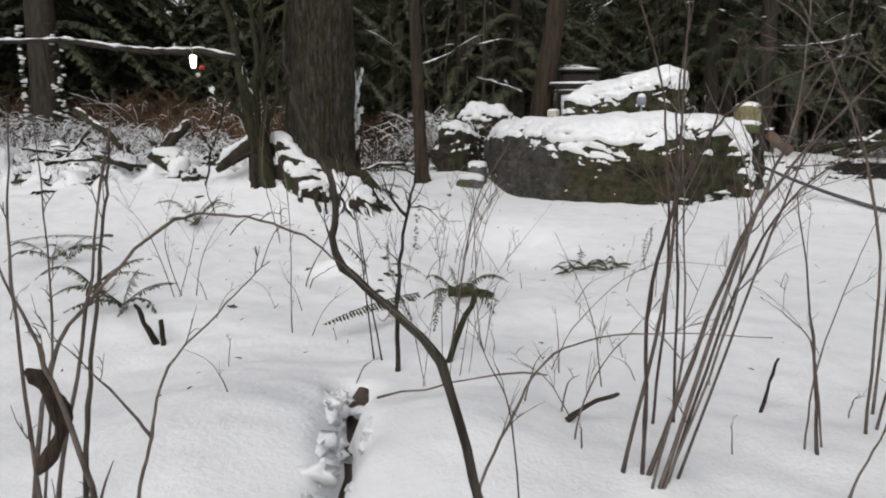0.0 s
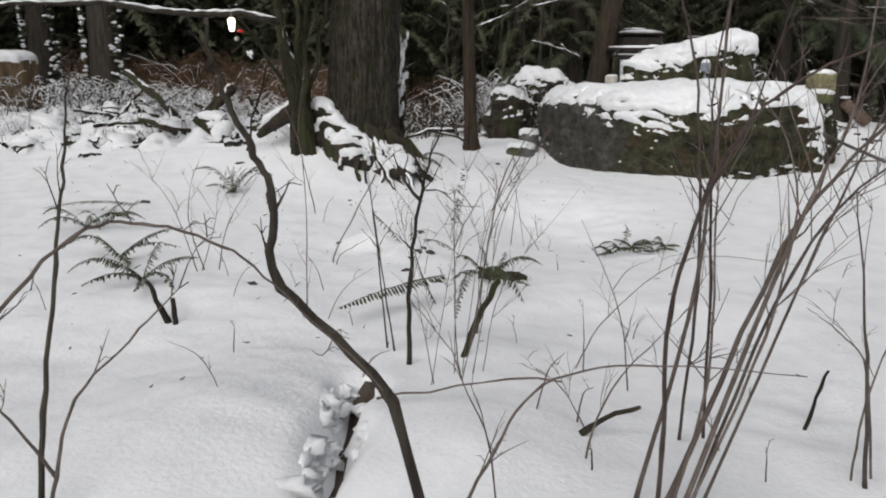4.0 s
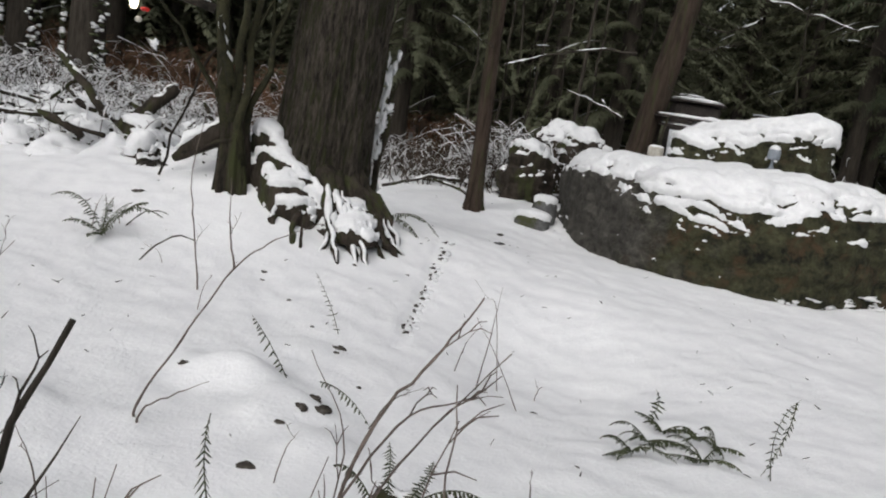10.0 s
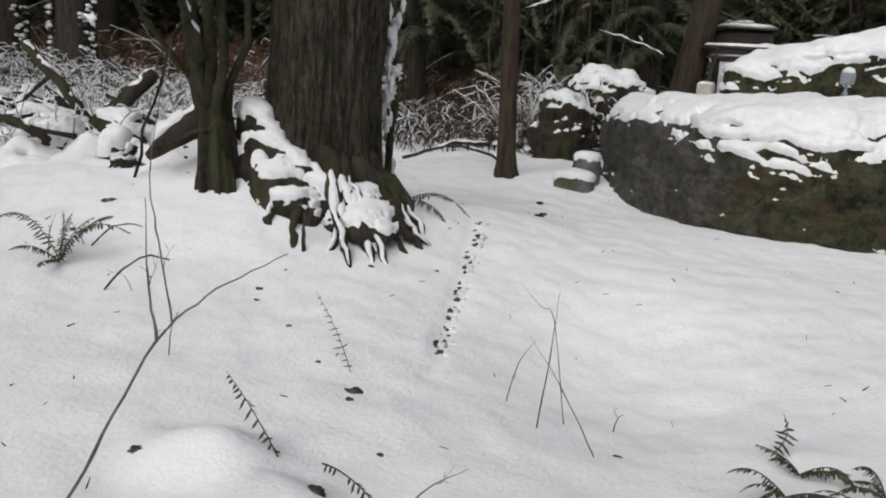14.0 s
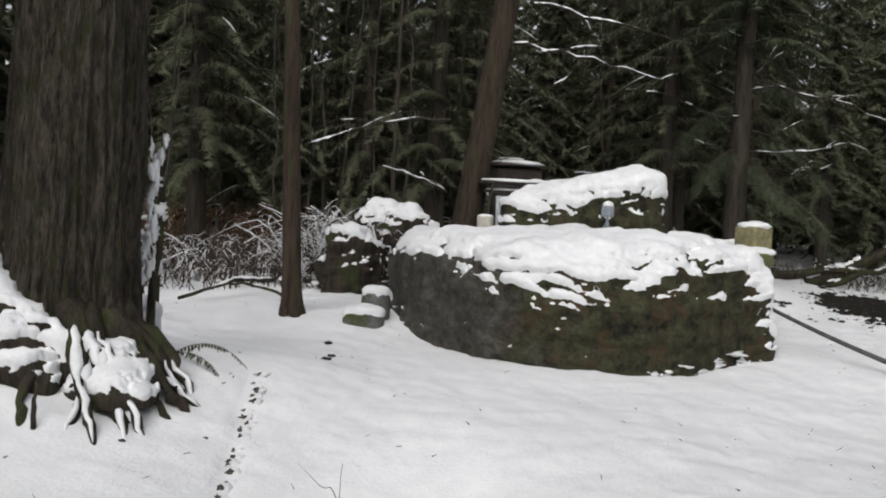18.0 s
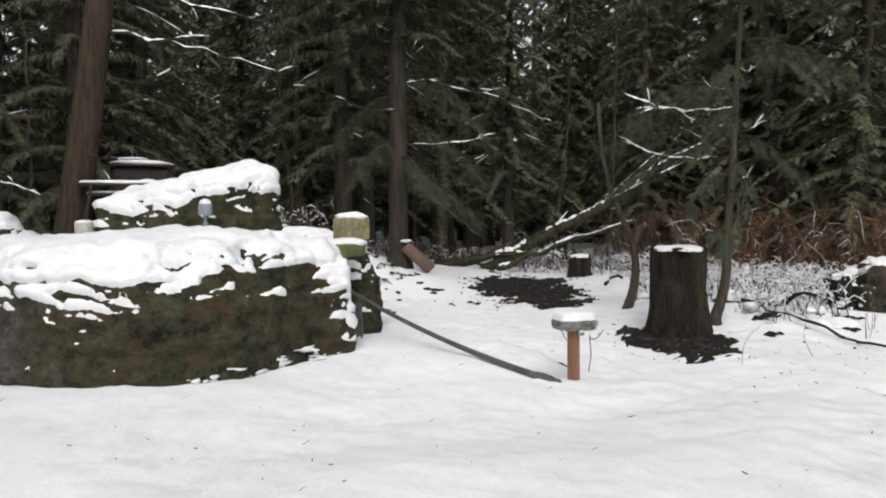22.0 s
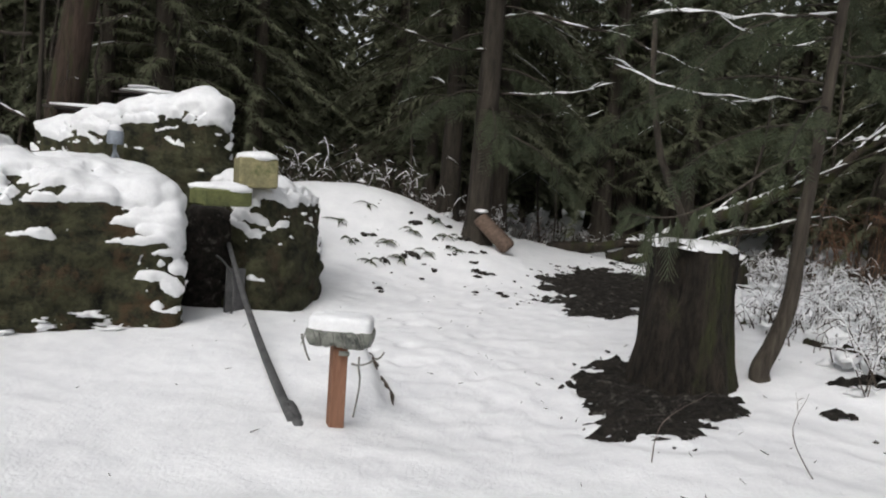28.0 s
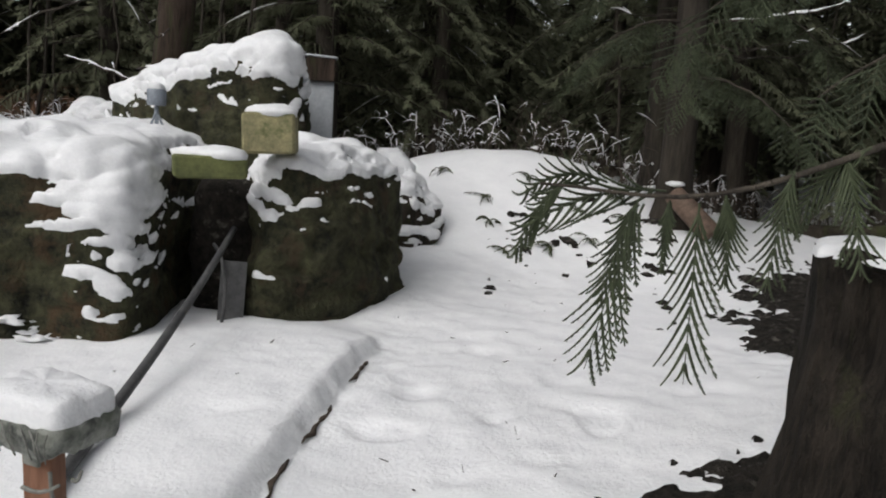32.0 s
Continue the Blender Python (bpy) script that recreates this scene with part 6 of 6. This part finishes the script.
stick("broken stick standing in the snow", (1.59, 3.55, -0.05), (1.7, 3.6, 0.27), 0.011)
stick("brown rotten log half buried beside the fern", (0.05, 5.95, 0.03), (0.42, 5.92, 0.0), 0.06, (0, 0, 0.02), True, name="log")
stick("short stub standing in the snow", (-1.51, 9.56, -0.03), (-1.56, 9.72, 0.2), 0.018)
stick("dark curved stick over the snow", (-2.95, 9.15, 0.0), (-2.7, 9.4, 0.05), 0.007, (0, 0, 0.08))
stick("dark broken stub standing in the snow", (-1.82, 4.57, -0.05), (-1.98, 4.62, 0.26), 0.022)
stick("short dark stub beside it", (-1.78, 4.56, -0.05), (-1.8, 4.58, 0.16), 0.02)
stick("mossy broken branch standing in the snow", (0.02, 4.04, -0.05), (0.21, 4.11, 0.4), 0.024, (0.0, 0, 0.05), material=BARK_MOSS)
stick("twig lying across the snow", (-0.31, 3.31, 0.03), (0.49, 3.33, 0.15), 0.006, (0, 0, 0.03), material=TWIG)
stick("short thick stick in the snow", (0.56, 3.18, 0.0), (0.8, 3.21, 0.16), 0.016)
stick("long stick lying toward the brush", (12.0, 13.6, 0.1), (11.85, 11.4, 0.05), 0.03, (0, 0, 0.03), True)
stick("stick lying in the snow", (11.9, 11.5, 0.03), (11.7, 10.3, 0.03), 0.018)
stick("fallen branch with snow at the thicket", (-0.9, 16.9, 0.2), (-2.2, 16.2, 0.05), 0.04, (0, 0, 0.1), True)
stick("fallen branch with snow at the thicket", (-0.6, 16.0, 0.05), (-1.6, 16.6, 0.25), 0.03, (0, 0, 0.08), True)
stick("snowy log leaning in the brush", (-5.1, 12.3, 0.1), (-6.3, 12.9, 0.95), 0.08, (0, 0, 0.02), True, name="log")
stick("brown splintered log with snow", (-4.55, 11.7, 0.1), (-4.05, 12.0, 0.75), 0.11, (0, 0, 0.02), True, name="log")
stick("snowy log leaning in the brush", (-3.6, 11.5, 0.05), (-2.8, 11.0, 0.2), 0.07, (0, 0, 0.02), True, name="log")
stick("dark curved stick in the snow", (-2.5, 8.6, 0.0), (-2.1, 8.7, 0.2), 0.008, (0, 0, 0.1))
stick("thin dark branch standing before the heap", (-3.3, 10.3, 0.0), (-2.8, 10.5, 1.3), 0.016, (-0.08, 0, 0))
for k in range(22):
    x, y, a = rng.uniform(-7.2, -3.0), rng.uniform(10.9, 14.0), rng.uniform(0, 6.3)
    ln = rng.uniform(0.35, 1.1)
    stick("snow-lined branch in the brush heap", (x, y, rng.uniform(0.0, 0.2)), (x + ln * math.cos(a), y + ln * math.sin(a), rng.uniform(0.05, 0.5)), rng.uniform(0.015, 0.05), (0, 0, rng.uniform(-0.03, 0.1)), True)
for k in range(14):
    x, y, a = rng.uniform(11.8, 16.5), rng.uniform(12.5, 17.5), rng.uniform(0, 6.3)
    ln = rng.uniform(0.35, 1.2)
    stick("snow-lined branch in the eastern brush", (x, y, rng.uniform(0.0, 0.2)), (x + ln * math.cos(a), y + ln * math.sin(a), rng.uniform(0.05, 0.5)), rng.uniform(0.015, 0.04), (0, 0, rng.uniform(-0.03, 0.12)), True)
for k in range(24):
    s = k / 23
    x, y = -0.33 - 0.03 * s + rng.uniform(-0.035, 0.035), 8.6 + 2.55 * s + rng.uniform(-0.05, 0.05)
    c = thing("snow_track", "small dark print pressed through the snow", "track", (x, y, ground(x, y)), "track line")
    w = rng.uniform(0.4, 1.0)
    part("print", MB().blob((0, 0, 0.0), (0.03 * w, 0.055 * w, 0.012), rng, 9, 5, 1.2), LEAF_HOLLOW, c)
    part("rim", MB().blob((0.05, -0.01, 0.0), (0.03, 0.06 * w, 0.016), rng, 8, 5, 0.8), SNOW_BIT, c)
for k, (x, y) in enumerate(((0.12, 13.6), (0.17, 12.9), (0.14, 12.3))):
    c = thing("snow_track", "small dark print pressed through the snow", "track", (x, y, ground(x, y)), "track line")
    part("print", MB().blob((0, 0, 0.0), (0.05, 0.09, 0.022), rng, 9, 5, 0.7), SOIL, c)
# dark blobs: dead leaves, and several in place of shaded holes beneath the snow
for k, (x, y, r) in enumerate(((-0.43, 6.78, 0.15), (-0.52, 6.7, 0.11), (-0.57, 6.5, 0.08), (-1.28, 6.94, 0.09), (-3.22, 9.8, 0.17), (-3.75, 8.2, 0.16), (-1.6, 8.95, 0.08), (-0.64, 7.86, 0.14), (-1.58, 5.4, 0.13), (-0.53, 6.0, 0.13), (-0.5, 6.85, 0.12), (-0.25, 5.75, 0.1), (0.3, 6.0, 0.1), (-1.55, 8.8, 0.06), (-1.2, 8.45, 0.06), (0.72, 7.85, 0.07), (-1.28, 6.95, 0.07), (-0.62, 7.75, 0.07), (-0.35, 7.3, 0.05), (-4.7, 11.9, 0.13), (-1.0, 9.6, 0.06), (-1.56, 5.35, 0.07), (-0.9, 8.1, 0.05), (-2.9, 7.2, 0.08), (-3.2, 9.3, 0.1), (-0.55, 9.9, 0.05), (5.3, 8.4, 0.04), (9.0, 10.4, 0.05), (11.3, 11.8, 0.09), (11.6, 11.3, 0.08), (11.9, 12.3, 0.1), (12.2, 11.0, 0.07))):
    r *= 0.72
    c = thing("dead_leaf", "dark crumpled lump for dead leaves and shaded snow hollows", "leaf", (x, y, ground(x, y)), "dead leaves")
    part("blade", MB().blob((0, 0, -0.12 * r), (r * 0.5, r * 0.36, r * 0.3), rng, 13, 9, 0.7), LEAF_HOLLOW, c)
lit = MB()
for k in range(520):
    x, y = rng.uniform(-5.5, 12.5), rng.uniform(3.2, 16)
    if k % 4 == 0:
        x, y = rng.uniform(9.0, 13.5), rng.uniform(8, 14)
    if 1.0 < x < 5.9 and y > 12.5:
        continue
    z, a, ln = ground(x, y), rng.uniform(0, 6.3), rng.uniform(0.015, 0.06)
    d = Vector((math.cos(a), math.sin(a), rng.uniform(0, 0.5)))
    lit.tube([Vector((x, y, z)), Vector((x, y, z + 0.006)) + d * ln], [rng.uniform(0.002, 0.006), 0.002], 4)
for k in range(260):
    s = rng.random()
    x, y = 9.9 - 0.75 * s + rng.uniform(-0.12, 0.12), 9.5 - 1.9 * s + rng.uniform(-0.1, 0.1)
    g = 0.005 + 0.02 * rng.random() ** 2
    lit.blob((x, y, ground(x, y)), (g * rng.uniform(0.6, 1.5), g, g * 0.4), rng, 6, 4, 1.2)
for k in range(60):
    x, y = rng.uniform(6.6, 9.4), rng.uniform(16.0, 20.8)
    g = 0.008 + 0.05 * rng.random() ** 3
    lit.blob((x, y, ground(x, y)), (g * rng.uniform(0.6, 1.6), g * rng.uniform(0.6, 1.6), g * 0.6), rng, 6, 4, 1.2)
solid("forest_litter", lit, SOIL, "scattered needles, bits of bark and leaf on the snow", "litter", kind="stuff")

# snow-capped lumps of wood in the heap to the west and the brush to the east
rng = random.Random(15)
for k in range(92):
    if k < 70:
        x, y = rng.uniform(-8.5, -2.9), rng.uniform(10.6, 14.8)
    else:
        x, y = rng.uniform(11.8, 17.5), rng.uniform(12.3, 17.5)
    u, v, h, a = rng.uniform(0.15, 0.5), rng.uniform(0.1, 0.26), rng.uniform(0.04, 0.2), rng.uniform(0, 3.1)
    z, c, sn = ground(x, y), math.cos(a), math.sin(a)
    boulder("wood_lump", "rotten broken wood lump patched with snow", [(x + p * u * c - w * v * sn, y + p * u * sn + w * v * c) for p, w in ((-1, -0.6), (0.7, -1), (1, 0.4), (-0.3, 1))], z - 0.1, z + h, (rng.uniform(-0.4, 0.4), rng.uniform(-0.3, 0.3)), rng.uniform(1.4, 3), 0.15, 20 + k,
            cols=52, rows=30, material=ROTTEN, snow_deep=0.045, snow_line=(0.05, 0.22, 0.4)[k % 3], group="wood lumps", category="log", top_part="wood", fine=0.9)
for k in range(16):
    x, y = rng.uniform(-8.0, -3.0), rng.uniform(11.0, 15.0)
    soil("bare_patch", x, y, rng.uniform(0.08, 0.3), rng.uniform(0.06, 0.16), rng.uniform(-1, 1), 100 + k, 0.04)


# ---- brush ----
def brush(label, x0, x1, y0, y1, count, height, seed, material=None, snow=0.5, thick=0.009, keep=None):
    """A thicket of thin twigs with caught snow, as one mass."""
    rng = random.Random(seed)
    tw, sn = MB(), MB()
    for k in range(count):
        x, y = rng.uniform(x0, x1), rng.uniform(y0, y1)
        if keep and not keep(x, y):
            continue
        z = ground(x, y)
        h = height * rng.uniform(0.35, 1.1)
        a = rng.uniform(0, math.tau)
        d = Vector((math.cos(a), math.sin(a) * 0.6, 0)) * h * rng.uniform(0.1, 0.9)
        p0 = Vector((x, y, z - 0.05))
        p2 = p0 + d + Vector((0, 0, h))
        p3 = p2 + d * 0.7 + Vector((0, 0, -h * rng.uniform(-0.3, 0.45)))
        pts = curve([p0, p0.lerp(p2, 0.55) + Vector((0, 0, 0.08 * h)), p2, p3], 2)
        m = len(pts)
        rr = thick * rng.uniform(0.6, 1.5)
        tw.tube(pts, [rr * (1 - 0.7 * i / m) for i in range(m)], 3, False)
        for b in range(4):
            i = rng.randint(1, m - 2)
            e = pts[i] + Vector((rng.uniform(-1, 1), rng.uniform(-1, 1), rng.uniform(-0.5, 0.7))) * h * 0.35
            side = bend(pts[i], e, (rng.uniform(-0.1, 0.1) * h, 0, rng.uniform(0.0, 0.12) * h), 4)
            tw.tube(side, taper(rr * 0.6, rr * 0.25, 4), 3, False)
            if rng.random() < snow * 0.5:
                sn.tube([q + Vector((0, 0, rr * 0.6)) for q in side], [0.002, rng.uniform(0.003, 0.012), rng.uniform(0.003, 0.013), rng.uniform(0.003, 0.01), 0.002], 4)
        if rng.random() < snow * 0.6:
            sn.tube([q + Vector((0, 0, rr)) for q in pts[2:]], [rng.uniform(0.002, 0.012) for q in pts[2:]], 4)
        if rng.random() < snow * 0.3:
            g = rng.uniform(0.03, 0.12)
            sn.blob(p0 + d * 0.5 + Vector((0, 0, rng.uniform(0.05, 0.3) * h)), (g * rng.uniform(0.6, 1.8), g * rng.uniform(0.6, 1.6), g * rng.uniform(0.3, 0.6)), rng, 9, 6, 1.3)
    t = thing("brush", label, "brush", kind="stuff")
    part("brush_twigs", tw, material or TWIG_FAR, t, kind="stuff", smooth=False)
    if sn.v:
        part("brush_snow", sn, SNOW_BIT, t, "snow caught in the brush", kind="stuff")


brush("tangled bare brush heaped with snow", -9.0, -2.9, 10.9, 15.5, 230, 0.4, 1, snow=1.5, thick=0.007)
brush("tangled bare brush dusted with snow", -16, -3.0, 14.5, 21.5, 1500, 0.65, 2, snow=1.1, thick=0.008)
brush("dark thicket dusted with snow behind the boulder", -4.5, 1.2, 17.6, 23.0, 800, 0.8, 3, snow=0.35)
brush("snow-laden bush behind the dark stump", -0.7, 0.75, 17.3, 18.6, 260, 1.1, 4, snow=0.9, thick=0.008)
brush("snowy brush along the clearing's edge", 11.6, 19.0, 12.6, 19.0, 1300, 0.5, 5, snow=1.5, thick=0.007, keep=lambda x, y: not (y > 16 and x < 13))
brush("snowy undergrowth under the trees", 8.6, 19.0, 21.5, 26.5, 800, 0.55, 6, snow=0.45, keep=lambda x, y: not (9.4 < x < 12.5 and y < 23.5))
brush("dark undergrowth on the bank", 3.0, 8.5, 21.4, 25.0, 260, 0.8, 7, snow=0.45, thick=0.006)
brush("dry red-brown bracken beyond the clearing", 16.5, 30.0, 14.0, 24.0, 1500, 1.7, 8, BRACKEN, 0.12, 0.012)
brush("dry red-brown bracken beyond the heap", -18.0, -4.5, 20.0, 26.0, 1100, 1.5, 9, BRACKEN, 0.15, 0.012)
brush("dry red-brown bracken under the trees", -5.0, 0.5, 22.0, 26.0, 500, 1.3, 10, BRACKEN, 0.15, 0.012)

# single thin twigs standing in the snow
rng = random.Random(55)
for k in range(46):
    x, y = rng.uniform(-3.6, 3.0), rng.uniform(2.6, 9.5)
    if -0.25 < x + 0.3 < 0.25 and y > 7.5:
        continue
    z, h, a = ground(x, y), rng.uniform(0.07, 0.34), rng.uniform(0, 6.3)
    d = Vector((math.cos(a), math.sin(a), 0)) * h * rng.uniform(0.2, 1.3)
    shrub("thin bare twig standing in the snow", [(((x, y, z - 0.02), (x + d.x * 0.4, y + d.y * 0.4, z + h * 0.6), (x + d.x, y + d.y, z + h)), rng.uniform(0.003, 0.006))], 400 + k, 1, 0.1)
